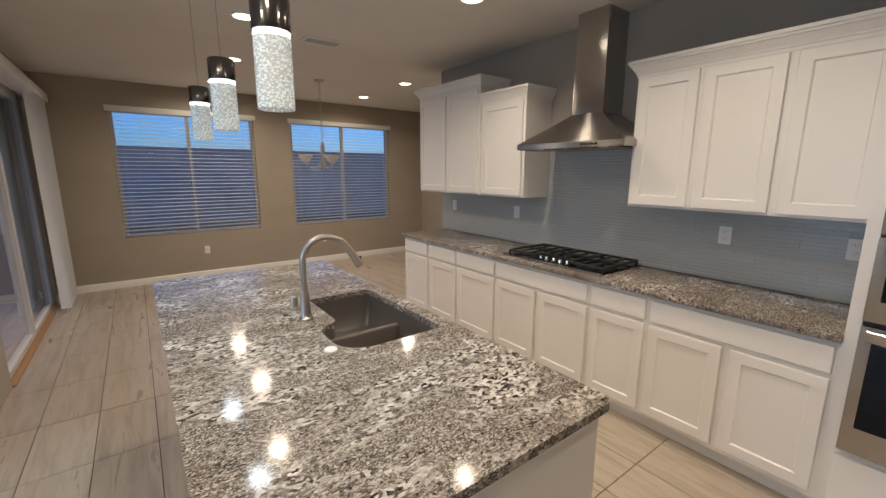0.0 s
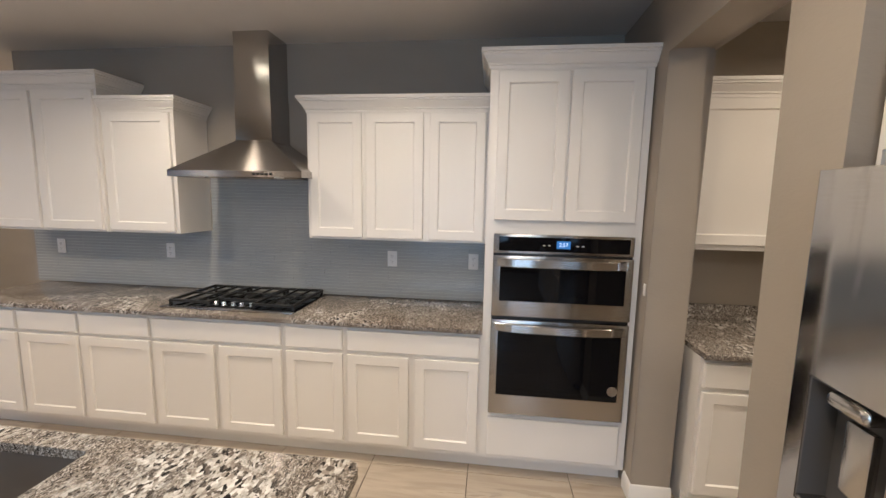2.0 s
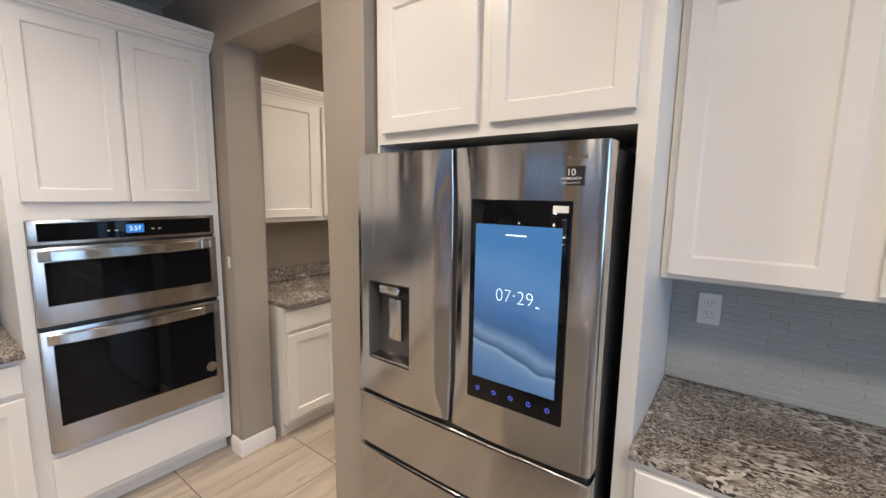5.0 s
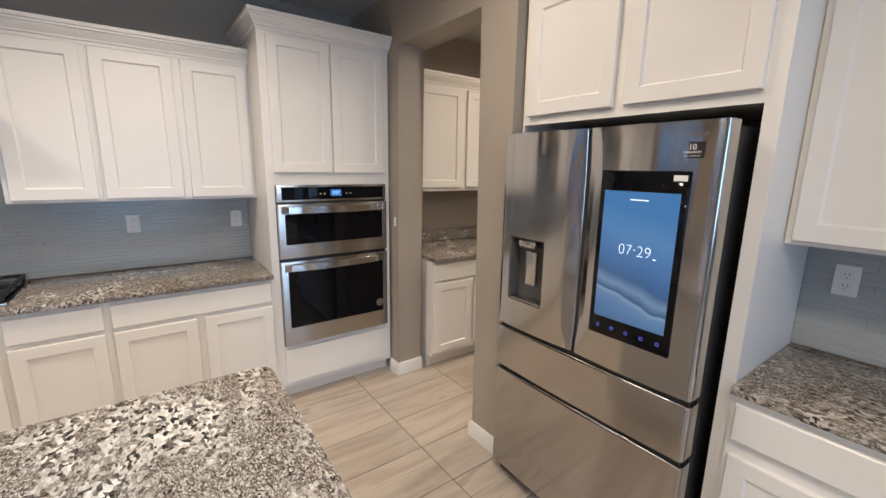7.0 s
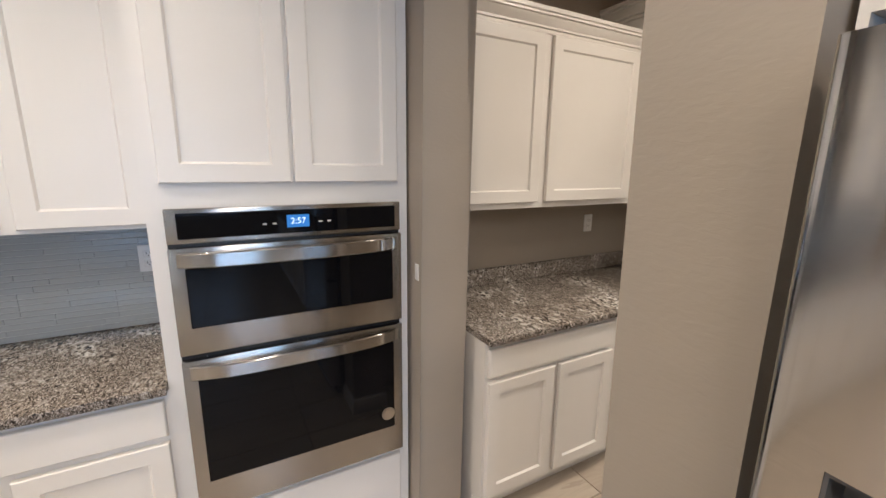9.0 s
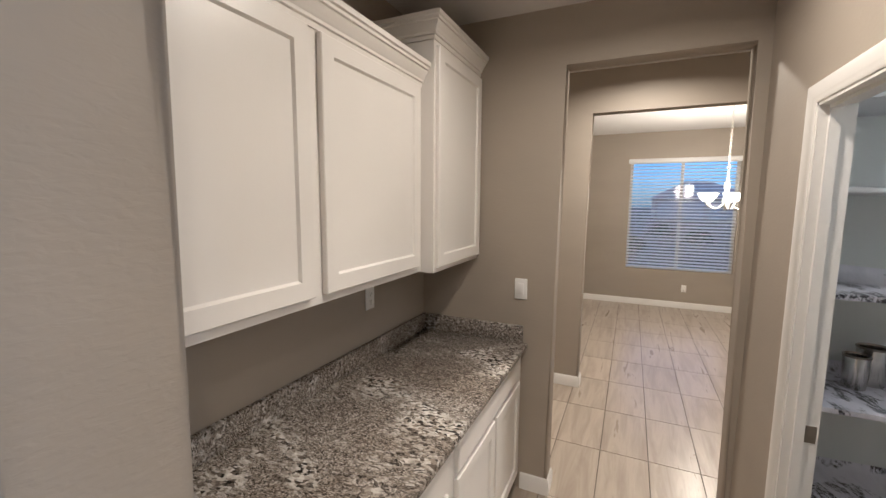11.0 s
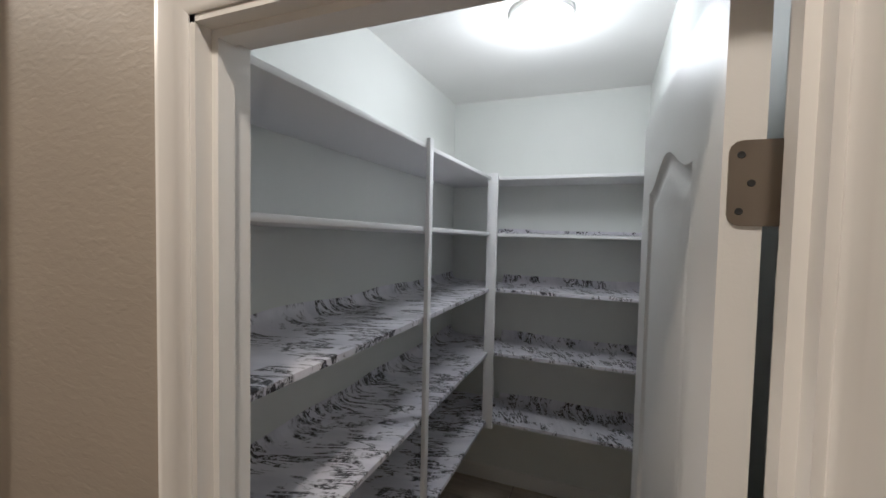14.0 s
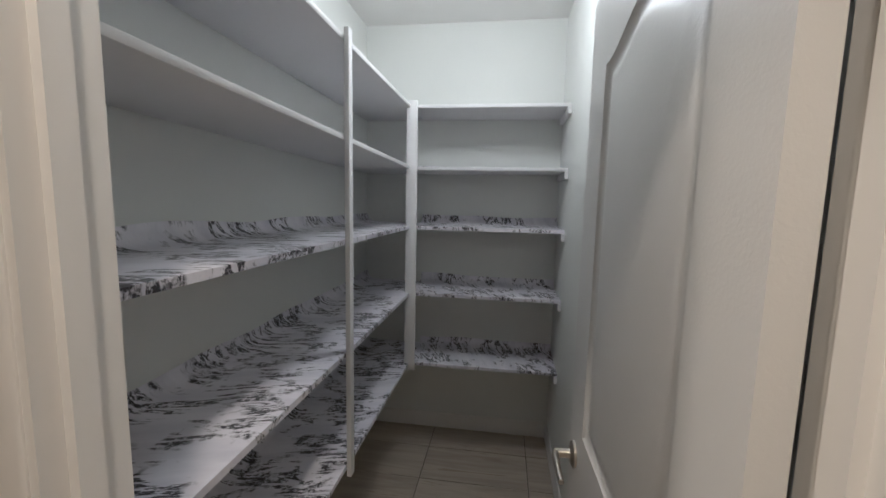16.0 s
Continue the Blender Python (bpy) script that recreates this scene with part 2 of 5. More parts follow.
M_BUBBLE = bubble_mat()
M_BUBBLETOP = mat("lit_led_ring", (0.9, 0.9, 0.9), 0.3, emit=(0.95, 1.0, 1.0), power=4.0)
M_CAN = mat("recessed_lens", (0.9, 0.9, 0.85), 0.4, emit=(1.0, 0.86, 0.62), power=9.0)
M_SHADE = mat("lit_frosted_shade", (0.85, 0.82, 0.75), 0.5, emit=(1.0, 0.88, 0.68), power=3.2)
M_SHADEOFF = mat("frosted_glass_shade", (0.62, 0.60, 0.58), 0.45)
M_PANTRYLIGHT = mat("pantry_dome", (0.9, 0.9, 0.9), 0.4, emit=(1.0, 0.97, 0.9), power=6.0)
M_LED = mat("clock_display", (0.01, 0.02, 0.04), 0.2, emit=(0.10, 0.40, 1.0), power=0.5)
M_LEDTXT = mat("clock_digits", (0.8, 0.9, 1.0), 0.4, emit=(0.70, 0.90, 1.0), power=0.6)
M_ICON = mat("icon_glow", (0.1, 0.12, 0.5), 0.4, emit=(0.10, 0.14, 0.85), power=0.4)


def screen_mat():
    """The fridge's lit screen: a blue dusk over dunes."""
    m = mat("fridge_screen", (0.01, 0.012, 0.015), 0.12)
    t, b, add, link = nodes_of(m)
    c = add("ShaderNodeTexCoord")
    sep = add("ShaderNodeSeparateXYZ")
    link(c.outputs["Generated"], sep.inputs[0])
    wob = add("ShaderNodeTexNoise")
    wob.inputs["Scale"].default_value, wob.inputs["Detail"].default_value = 2.0, 2
    link(c.outputs["Generated"], wob.inputs["Vector"])
    s = add("ShaderNodeMath")
    s.operation, s.inputs[1].default_value, s.inputs[2].default_value = "MULTIPLY_ADD", 0.11, -0.055
    link(wob.outputs["Fac"], s.inputs[0])
    a = add("ShaderNodeMath")
    link(sep.outputs["Z"], a.inputs[0])
    link(s.outputs[0], a.inputs[1])
    sx = add("ShaderNodeMath")
    sx.operation, sx.inputs[1].default_value = "MULTIPLY_ADD", 0.13
    link(sep.outputs["X"], sx.inputs[0])
    link(a.outputs[0], sx.inputs[2])
    col = ramp(m, sx.outputs[0], [(0.0, (0.12, 0.24, 0.43)), (0.14, (0.17, 0.30, 0.50)), (0.22, (0.24, 0.37, 0.55)), (0.25, (0.40, 0.52, 0.66)), (0.265, (0.07, 0.15, 0.29)), (0.33, (0.30, 0.42, 0.58)),
                                  (0.40, (0.09, 0.19, 0.36)), (0.50, (0.10, 0.23, 0.48)), (0.75, (0.17, 0.37, 0.66)), (0.92, (0.12, 0.32, 0.62))])
    link(col, b.inputs["Emission Color"])
    b.inputs["Emission Strength"].default_value = 0.56
    return m


M_SCREEN = screen_mat()


# ---- mesh helpers ----
def box(bm, x0, x1, y0, y1, z0, z1):
    v = [bm.verts.new((x, y, z)) for z in (z0, z1) for y in (y0, y1) for x in (x0, x1)]
    for f in ((0, 2, 3, 1), (4, 5, 7, 6), (0, 1, 5, 4), (2, 6, 7, 3), (0, 4, 6, 2), (1, 3, 7, 5)):
        bm.faces.new([v[i] for i in f])
    return v


def rbox(bm, x0, x1, y0, y1, z0, z1, b=0.003, seg=2, only=None):
    """A box with rounded edges; only='z' rounds the upright ones."""
    v = box(bm, x0, x1, y0, y1, z0, z1)
    es = {e for q in v for e in q.link_edges}
    if only:
        k = "xyz".index(only)
        es = {e for e in es if abs(e.verts[0].co[k] - e.verts[1].co[k]) > 1e-6}
    bmesh.ops.bevel(bm, geom=list(es), offset=b, segments=seg, affect="EDGES", profile=0.5)


def ring(bm, pts):
    return [bm.verts.new(p) for p in pts]


def skin(bm, rings, close=True, caps=True, smooth=True):
    """Faces between rings of verts that follow one another."""
    for a, b in zip(rings, rings[1:]):
        n = len(a)
        for i in range(n if close else n - 1):
            f = bm.faces.new((a[i], a[(i + 1) % n], b[(i + 1) % n], b[i]))
            f.smooth = smooth
    if caps:
        bm.faces.new(list(reversed(rings[0])))
        bm.faces.new(rings[-1])


def lathe(bm, profile, seg=24, at=(0, 0, 0), axis="z", caps=True):
    """Turns a profile of (radius, height) about an axis."""
    rings = []
    for r, h in profile:
        pts = []
        for i in range(seg):
            a = 2 * math.pi * i / seg
            p = (r * math.cos(a), r * math.sin(a), h)
            if axis == "y":
                p = (p[0], p[2], -p[1])
            elif axis == "x":
                p = (p[2], p[0], p[1])
            pts.append((p[0] + at[0], p[1] + at[1], p[2] + at[2]))
        rings.append(ring(bm, pts))
    skin(bm, rings, True, caps)


def tube(bm, path, r, seg=12):
    """A round tube along a path; r may be one radius or one for each point."""
    rings = []
    path = [Vector(p) for p in path]
    rs = r if isinstance(r, (list, tuple)) else [r] * len(path)
    side = Vector((0.123, 0.97, 0.2))
    for i, p in enumerate(path):
        d = (path[min(i + 1, len(path) - 1)] - path[max(i - 1, 0)]).normalized()
        side = (side - d * side.dot(d)).normalized()
        up = d.cross(side)
        rings.append(ring(bm, [p + (side * math.cos(2 * math.pi * k / seg) + up * math.sin(2 * math.pi * k / seg)) * rs[i] for k in range(seg)]))
    skin(bm, rings)


def sweep(bm, poly, profile):
    """A moulding: the profile (out, up) swept along a level polyline, mitred; out is to the right of the way."""
    rings = []
    pts = [Vector(p) for p in poly]
    for i, p in enumerate(pts):
        ds = []
        if i:
            ds.append((pts[i] - pts[i - 1]).normalized())
        if i < len(pts) - 1:
            ds.append((pts[i + 1] - pts[i]).normalized())
        ns = [Vector((d.y, -d.x, 0)) for d in ds]
        n = ns[0] if len(ns) == 1 else (ns[0] + ns[1]) / max(0.2, 1 + ns[0].dot(ns[1]))
        rings.append(ring(bm, [p + n * o + Vector((0, 0, u)) for o, u in profile]))
    skin(bm, rings, True, True, False)


def mesh_of(name, bm, material):
    bmesh.ops.recalc_face_normals(bm, faces=bm.faces)
    me = bpy.data.meshes.new(name)
    bm.to_mesh(me)
    bm.free()
    me.materials.append(material)
    me.set_sharp_from_angle(angle=radians(38))
    return me


def part(name, bm, material, parent=None, label=""):
    ob = new(name, mesh_of(name, bm, material))
    if parent:
        ob.parent = parent
    return tagged(ob, label)


def thing(name, label, category, group="", m=None):
    ob = tagged(new(name), label, category, group)
    if m is not None:
        ob.matrix_basis = m
    return ob


def solid(name, boxes, material, label="", category="", kind="", parent=None, b=0.0):
    bm = bmesh.new()
    for q in boxes:
        rbox(bm, *q, b) if b else box(bm, *q)
    ob = part(name, bm, material, parent, label)
    return tagged(ob, label, category, "", kind)


def lettering(name, body, size, m, material, parent, thick=0.0004, squeeze=1.0, thin=0.0):
    cu = bpy.data.curves.new(name, "FONT")
    cu.offset = -0.012 * size * thin
    cu.body, cu.size, cu.extrude, cu.align_x, cu.align_y = body, size, thick, "CENTER", "CENTER"
    tmp = new("lettering_tmp", cu)
    me = bpy.data.meshes.new_from_object(tmp)
    bpy.data.objects.remove(tmp)
    me.materials.append(material)
    ob = new(name, me)
    ob.parent = parent
    ob.matrix_basis = m @ Matrix.Diagonal((squeeze, 1, 1, 1))
    return ob


FRONT = pose(0, 0, 0, 90, 0, 0)  # lettering on a local front that faces -y


def plate(bm, outer, holes, z0, z1):
    """A flat plate between two heights with holes right through it; outlines are lists of (x, y)."""
    for z in (z0, z1):
        es = []
        for loop in (outer, *holes):
            vs = ring(bm, [(x, y, z) for x, y in loop])
            es += [bm.edges.new((vs[i], vs[(i + 1) % len(vs)])) for i in range(len(vs))]
        bmesh.ops.triangle_fill(bm, use_beauty=True, use_dissolve=False, edges=es)
    for loop in (outer, *holes):
        a, b = ring(bm, [(x, y, z0) for x, y in loop]), ring(bm, [(x, y, z1) for x, y in loop])
        skin(bm, [a, b], True, False, False)
    bmesh.ops.remove_doubles(bm, verts=bm.verts, dist=1e-5)


def turn(bm, m):
    for v in bm.verts:
        v.co = m @ v.co


# ---- walls, floor and ceiling ----
CEIL = 2.74


def wall_windows(name, axis, a0, a1, u0, u1, z1, holes, material, label="", z0=0.0):
    """A straight wall across axis between a0 and a1, along u, with rectangular holes (ua, ub, za, zb)."""
    us = sorted({u0, u1, *[h[0] for h in holes], *[h[1] for h in holes]})
    qs = []
    for ua, ub in zip(us, us[1:]):
        cuts = sorted((h[2], h[3]) for h in holes if h[0] < (ua + ub) / 2 < h[1])
        z = z0
        for za, zb in cuts + [(z1, z1)]:
            if za > z:
                qs.append((a0, a1, ua, ub, z, za) if axis == "x" else (ua, ub, a0, a1, z, za))
            z = zb
    return solid(name, qs, material, label, "wall", "structure")


def wall_opening(name, axis, a0, a1, u0, u1, z1, oa, ob_, oz, material, label="", r=0.02):
    """A wall with one opening down to the floor, its edges rounded like plaster bead."""
    bm = bmesh.new()
    out = [(u0, 0), (oa, 0), (oa, oz), (ob_, oz), (ob_, 0), (u1, 0), (u1, z1), (u0, z1)]
    conv = (lambda a, u, z: (a, u, z)) if axis == "x" else (lambda a, u, z: (u, a, z))
    r0, r1 = ring(bm, [conv(a0, *p) for p in out]), ring(bm, [conv(a1, *p) for p in out])
    skin(bm, [r0, r1], True, True, False)
    pick = []
    for e in bm.edges:
        if any({*e.verts} == {q[i], q[i + 1]} for q in (r0, r1) for i in (1, 2, 3)):
            pick.append(e)
    bmesh.ops.bevel(bm, geom=pick, offset=r, segments=4, affect="EDGES", profile=0.5)
    return tagged(part(name, bm, material, None, label), label, "wall", "", "structure")


WINA, WINB, WINF = (-0.15, 1.60, 0.68, 2.40), (2.15, 3.98, 0.68, 2.40), (0.20, 1.74, 0.61, 2.42)
T = "taupe painted plaster wall with a light texture"
wall_windows("wall_east", "x", 3.03, 3.15, -0.75, 4.07, CEIL, [], M_WALL, T)
wall_windows("wall_nook_return", "y", 3.95, 4.07, 3.15, 4.85, CEIL, [], M_WALL, T)
wall_windows("wall_nook_east", "x", 4.73, 4.85, 4.07, 7.17, CEIL, [], M_WALL, T)
wall_windows("wall_north", "y", 7.03, 7.17, -1.17, 4.73, CEIL, [WINA, WINB], M_WALL, "taupe painted wall with two wide window openings")
SLIDE = (4.2, 6.55, 0.0, 2.40)
wall_windows("wall_west", "x", -0.99, -0.87, 3.0, 7.03, CEIL, [SLIDE], M_WALL, "taupe painted wall with a sliding door opening")
wall_windows("wall_living_north", "y", 3.0, 3.12, -4.7, -0.99, CEIL, [], M_WALL, T)
WINL = (-0.2, 2.4, 0.6, 2.4)
wall_windows("wall_living_west", "x", -4.82, -4.7, -1.21, 3.12, CEIL, [WINL], M_WALL, "taupe painted wall with a wide window opening")
wall_windows("wall_fridge", "y", -1.225, -1.17, -4.7, 1.187, CEIL, [], M_WALL, T)
wall_opening("wall_hall_opening", "y", -0.75, -0.54, 1.19, 3.03, CEIL, 1.425, 2.305, 2.41, M_WALL, "taupe plaster wall with a square cased opening to the pantry hall")
wall_windows("wall_pillar", "x", 1.19, 1.205, -1.29, -0.75, CEIL, [], M_WALL, T)
wall_windows("wall_hall_east", "x", 2.88, 3.0, -2.66, -0.75, CEIL, [], M_WALL, T)
PDOOR = (-2.075, -1.347, 0.0, 2.055)
wall_windows("wall_hall_west", "x", 1.13, 1.17, -2.66, -1.29, CEIL, [PDOOR], M_WALL, "taupe painted wall with the pantry doorway")
wall_windows("wall_pantry_east", "x", 1.09, 1.126, -2.66, -1.30, CEIL, [PDOOR], M_PANTRY, "white painted pantry wall with the doorway")
wall_windows("wall_pantry_north", "y", -1.30, -1.229, -1.3, 1.187, CEIL, [], M_PANTRY, "white painted pantry wall")
wall_windows("wall_pantry_west", "x", -1.3, -1.178, -2.66, -1.30, CEIL, [], M_PANTRY, "white painted pantry wall")
wall_windows("wall_pantry_south", "y", -2.655, -2.548, -1.178, 1.09, CEIL, [], M_PANTRY, "white painted pantry wall")
wall_opening("wall_foyer_north", "y", -2.78, -2.66, 1.09, 3.3, 2.86, 1.205, 2.06, 2.465, M_WALL, "taupe plaster wall with a rounded square opening")
wall_windows("wall_foyer_north_rest", "y", -2.78, -2.66, -1.2, 1.09, 2.86, [], M_WALL, T)
wall_windows("wall_foyer_east", "x", 3.3, 3.42, -4.23, -2.66, 2.86, [], M_WALL, T)
wall_windows("wall_foyer_west", "x", -1.32, -1.2, -4.23, -2.66, 2.86, [], M_WALL, T)
wall_opening("wall_dining_north", "y", -4.35, -4.23, -2.3, 3.42, 2.95, -0.5, 2.06, 2.52, M_WALL, "taupe plaster wall with a wide square opening to the dining room")
wall_windows("wall_dining_east", "x", 2.60, 2.72, -8.14, -4.35, 2.95, [], M_WALL, T)
wall_windows("wall_dining_west", "x", -2.3, -2.18, -8.14, -4.35, 2.95, [], M_WALL, T)
wall_windows("wall_dining_south", "y", -8.14, -8.0, -2.18, 2.60, 2.95, [WINF], M_WALL, "taupe painted wall with one window opening")
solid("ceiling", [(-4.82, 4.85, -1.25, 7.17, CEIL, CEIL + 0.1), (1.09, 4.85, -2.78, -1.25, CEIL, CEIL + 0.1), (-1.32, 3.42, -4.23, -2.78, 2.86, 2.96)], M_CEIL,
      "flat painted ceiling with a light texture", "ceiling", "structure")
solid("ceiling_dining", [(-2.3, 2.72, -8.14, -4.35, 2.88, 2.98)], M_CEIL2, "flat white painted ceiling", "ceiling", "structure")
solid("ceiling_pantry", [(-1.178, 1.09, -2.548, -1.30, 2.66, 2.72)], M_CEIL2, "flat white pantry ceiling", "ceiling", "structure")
floor = solid("floor", [(-4.82, 4.85, -8.14, 7.17, -0.12, -0.004)], M_GROUT, "tiled floor of pale wood-grain porcelain with dark grout", "floor", "structure")


BASE = [(0, 0), (0.013, 0), (0.013, 0.075), (0.009, 0.083), (0.009, 0.09), (0.004, 0.097), (0, 0.1)]


def baseboard(poly):
    bm = bmesh.new()
    sweep(bm, [(x, y, 0.0) for x, y in poly], BASE)
    return tagged(part("baseboard", bm, M_TRIM), "white painted wooden baseboard along the wall", "baseboard", "baseboards", "structure")


baseboard([(-0.87, 6.62), (-0.87, 7.03), (4.73, 7.03), (4.73, 4.07), (3.03, 4.07), (3.03, 3.99)])
baseboard([(2.42, -0.54), (2.305, -0.54), (2.305, -0.75)])
baseboard([(1.205, -0.75), (1.425, -0.75), (1.425, -0.54), (1.19, -0.54)])
baseboard([(2.22, -2.66), (2.06, -2.66), (2.06, -2.78), (3.3, -2.78), (3.3, -4.23), (2.06, -4.23), (2.06, -4.35), (2.60, -4.35), (2.60, -8.0), (-2.18, -8.0), (-2.18, -4.35), (-0.5, -4.35)])
baseboard([(-1.2, -2.78), (1.205, -2.78), (1.205, -2.66), (1.17, -2.66), (1.17, -2.14)])
baseboard([(1.09, -2.548), (-1.178, -2.548), (-1.178, -1.30), (1.09, -1.30)])


# ---- cabinets ----
# local axes of a cabinet: x to the viewer's right, y into the wall, z up; the face frame's front lies at y = 0
EASTWARD, SOUTHWARD = -90, 180


def shaker(w, h, t=0.02, f=0.057, d=0.009, c=0.007):
    """A shaker door: frame, chamfered step, recessed panel, eased outer edge."""
    bm = bmesh.new()
    e = 0.003

    def rect(i, y):
        return ring(bm, [(i, y, i), (w - i, y, i), (w - i, y, h - i), (i, y, h - i)])
    skin(bm, [rect(0, 0), rect(0, -t + e), rect(e, -t), rect(f, -t), rect(f + c * 0.35, -t + d * 0.35), rect(f + c, -t + d)], True, True, False)
    return bm


def slab(w, h, t=0.02):
    bm = bmesh.new()
    e = 0.004

    def rect(i, y):
        return ring(bm, [(i, y, i), (w - i, y, i), (w - i, y, h - i), (i, y, h - i)])
    skin(bm, [rect(0, 0), rect(0, -t + e), rect(e, -t)], True, True, False)
    return bm


def cabinet(name, label, m, w, z0, z1, depth, fronts, toe=0.0, group="", crown=None):
    """fronts: (kind, x0, x1, z0, z1); crown: which sides ('l', 'r') its cornice returns on."""
    cab = thing(name, label, "cabinet", group, m)
    bm = bmesh.new()
    box(bm, 0, w, 0, depth, z0, z1)
    if toe:
        box(bm, 0.0, w, 0.07, depth, 0.0, z0 + 0.001)
    part("body", bm, M_CAB, cab)
    for kind, x0, x1, a, b in fronts:
        bm = shaker(x1 - x0, b - a) if kind == "door" else slab(x1 - x0, b - a)
        ob = part("door" if kind == "door" else "drawer_front", bm, M_CAB, cab)
        ob.matrix_basis = pose(x0, -0.001, a)
    if crown is not None:
        bm = bmesh.new()
        pts = [(0, 0, z1), (w, 0, z1)]
        if "l" in crown:
            pts = [(0, depth, z1)] + pts
        if "r" in crown:
            pts = pts + [(w, depth, z1)]
        prof = [(-0.01, -0.03), (0.006, -0.03), (0.006, -0.012), (0.014, -0.010), (0.014, 0.0), (0.02, 0.006), (0.024, 0.016), (0.034, 0.026), (0.036, 0.036), (0.044, 0.038), (0.044, 0.048), (0.052, 0.052), (0.052, 0.07), (-0.01, 0.07)]
        sweep(bm, pts, prof)
        part("crown_moulding", bm, M_CAB, cab, "white stepped crown moulding")
    return cab


BL = "white painted shaker base cabinet with one drawer above "
FX = 2.42
for ya, yb, doors in ((3.92, 3.455, 1), (3.455, 2.985, 1), (2.985, 2.455, 1), (2.455, 1.548, 2), (1.548, 1.15, 1), (1.15, 0.315, 2)):
    w = ya - yb
    fr = [("drawer", 0.016, w - 0.016, 0.73, 0.858)]
    if doors == 1:
        fr.append(("door", 0.016, w - 0.016, 0.135, 0.705))
    else:
        fr += [("door", 0.016, w / 2 - 0.019, 0.135, 0.705), ("door", w / 2 + 0.019, w - 0.016, 0.135, 0.705)]
    cabinet("base_cabinet", BL + ("one door" if doors == 1 else "two doors"), pose(FX, ya, 0, 0, 0, EASTWARD), w, 0.10, 0.884, 0.605, fr, 0.1, "kitchen base cabinets")

tall = cabinet("oven_cabinet", "tall white shaker cabinet that holds the wall ovens", pose(FX, 0.315, 0, 0, 0, EASTWARD), 0.845, 0.10, 2.39, 0.605,
               [("door", 0.045, 0.418, 1.55, 2.345), ("door", 0.43, 0.80, 1.55, 2.345), ("drawer", 0.045, 0.80, 0.135, 0.375)], 0.1, "", "lr")
UL = "white painted shaker wall cabinet with "
UX = 2.70
cabinet("wall_cabinet", UL + "two tall doors and a crown", pose(2.68, 3.99, 0, 0, 0, EASTWARD), 1.0, 1.38, 2.40, 0.345,
        [("door", 0.02, 0.482, 1.395, 2.35), ("door", 0.517, 0.98, 1.395, 2.35)], 0, "kitchen wall cabinets", "lr")
cabinet("wall_cabinet", UL + "one door beside the range hood", pose(UX, 2.988, 0, 0, 0, EASTWARD), 0.545, 1.38, 2.235, 0.325,
        [("door", 0.025, 0.52, 1.395, 2.20)], 0, "kitchen wall cabinets", "r")
cabinet("wall_cabinet", UL + "one door and a crown", pose(UX, 1.497, 0, 0, 0, EASTWARD), 0.385, 1.38, 2.225, 0.325,
        [("door", 0.022, 0.37, 1.395, 2.19)], 0, "kitchen wall cabinets", "l")
cabinet("wall_cabinet", UL + "two doors under a crown", pose(UX, 1.111, 0, 0, 0, EASTWARD), 0.795, 1.38, 2.225, 0.325,
        [("door", 0.015, 0.385, 1.395, 2.19), ("door", 0.425, 0.775, 1.395, 2.19)], 0, "kitchen wall cabinets", "")

# cabinets beside and above the refrigerator
CY = -0.585
for xa in (0.164, -0.72, -1.604):
    w = 0.882
    cabinet("base_cabinet", BL + "two doors", pose(xa, CY, 0, 0, 0, SOUTHWARD), w, 0.10, 0.884, 0.58,
            [("drawer", 0.016, w - 0.016, 0.73, 0.858), ("door", 0.016, w / 2 - 0.021, 0.12, 0.675), ("door", w / 2 + 0.021, w - 0.016, 0.12, 0.675)], 0.1, "coffee counter base cabinets")
for xa in (0.164, -0.734, -1.632):
    w = 0.896
    cabinet("wall_cabinet", UL + "two doors above the side counter", pose(xa, -0.835, 0, 0, 0, SOUTHWARD), w, 1.36, 2.235, 0.33,
            [("door", 0.022, w / 2 - 0.030, 1.375, 2.20), ("door", w / 2 + 0.030, w - 0.022, 1.375, 2.20)], 0, "side counter wall cabinets", "")
fc = cabinet("fridge_cabinet", "white shaker cabinet with two doors bridging the refrigerator", pose(1.180, -0.60, 0, 0, 0, SOUTHWARD), 1.014, 1.80, 2.385, 0.565,
             [("door", 0.042, 0.475, 1.838, 2.345), ("door", 0.525, 0.962, 1.838, 2.345)], 0, "", "lr")
for x0, x1 in ((0.0, 0.012), (0.968, 1.014)):
    bm = bmesh.new()
    box(bm, x0, x1, 0.0, 0.565, 0.0, 1.80)
    part("side_panel", bm, M_CAB, fc)

# hall cabinets
HX = 2.238
for ya, yb in ((-0.803, -1.65), (-1.65, -2.655)):
    w = ya - yb
    cabinet("base_cabinet", "white painted shaker hall base cabinet with one drawer over two doors", pose(HX, ya, 0, 0, 0, EASTWARD), w, 0.10, 0.884, 0.64,
            [("drawer", 0.016, w - 0.07, 0.73, 0.858), ("door", 0.016, w / 2 - 0.035, 0.135, 0.705), ("door", w / 2 - 0.005, w - 0.07, 0.135, 0.705)], 0.1, "hall base cabinets")
cabinet("wall_cabinet", UL + "two doors, in the hall", pose(2.585, -0.776, 0, 0, 0, EASTWARD), 1.282, 1.40, 2.27, 0.295,
        [("door", 0.02, 0.552, 1.43, 2.235), ("door", 0.605, 1.245, 1.43, 2.235)], 0, "hall wall cabinets", "")
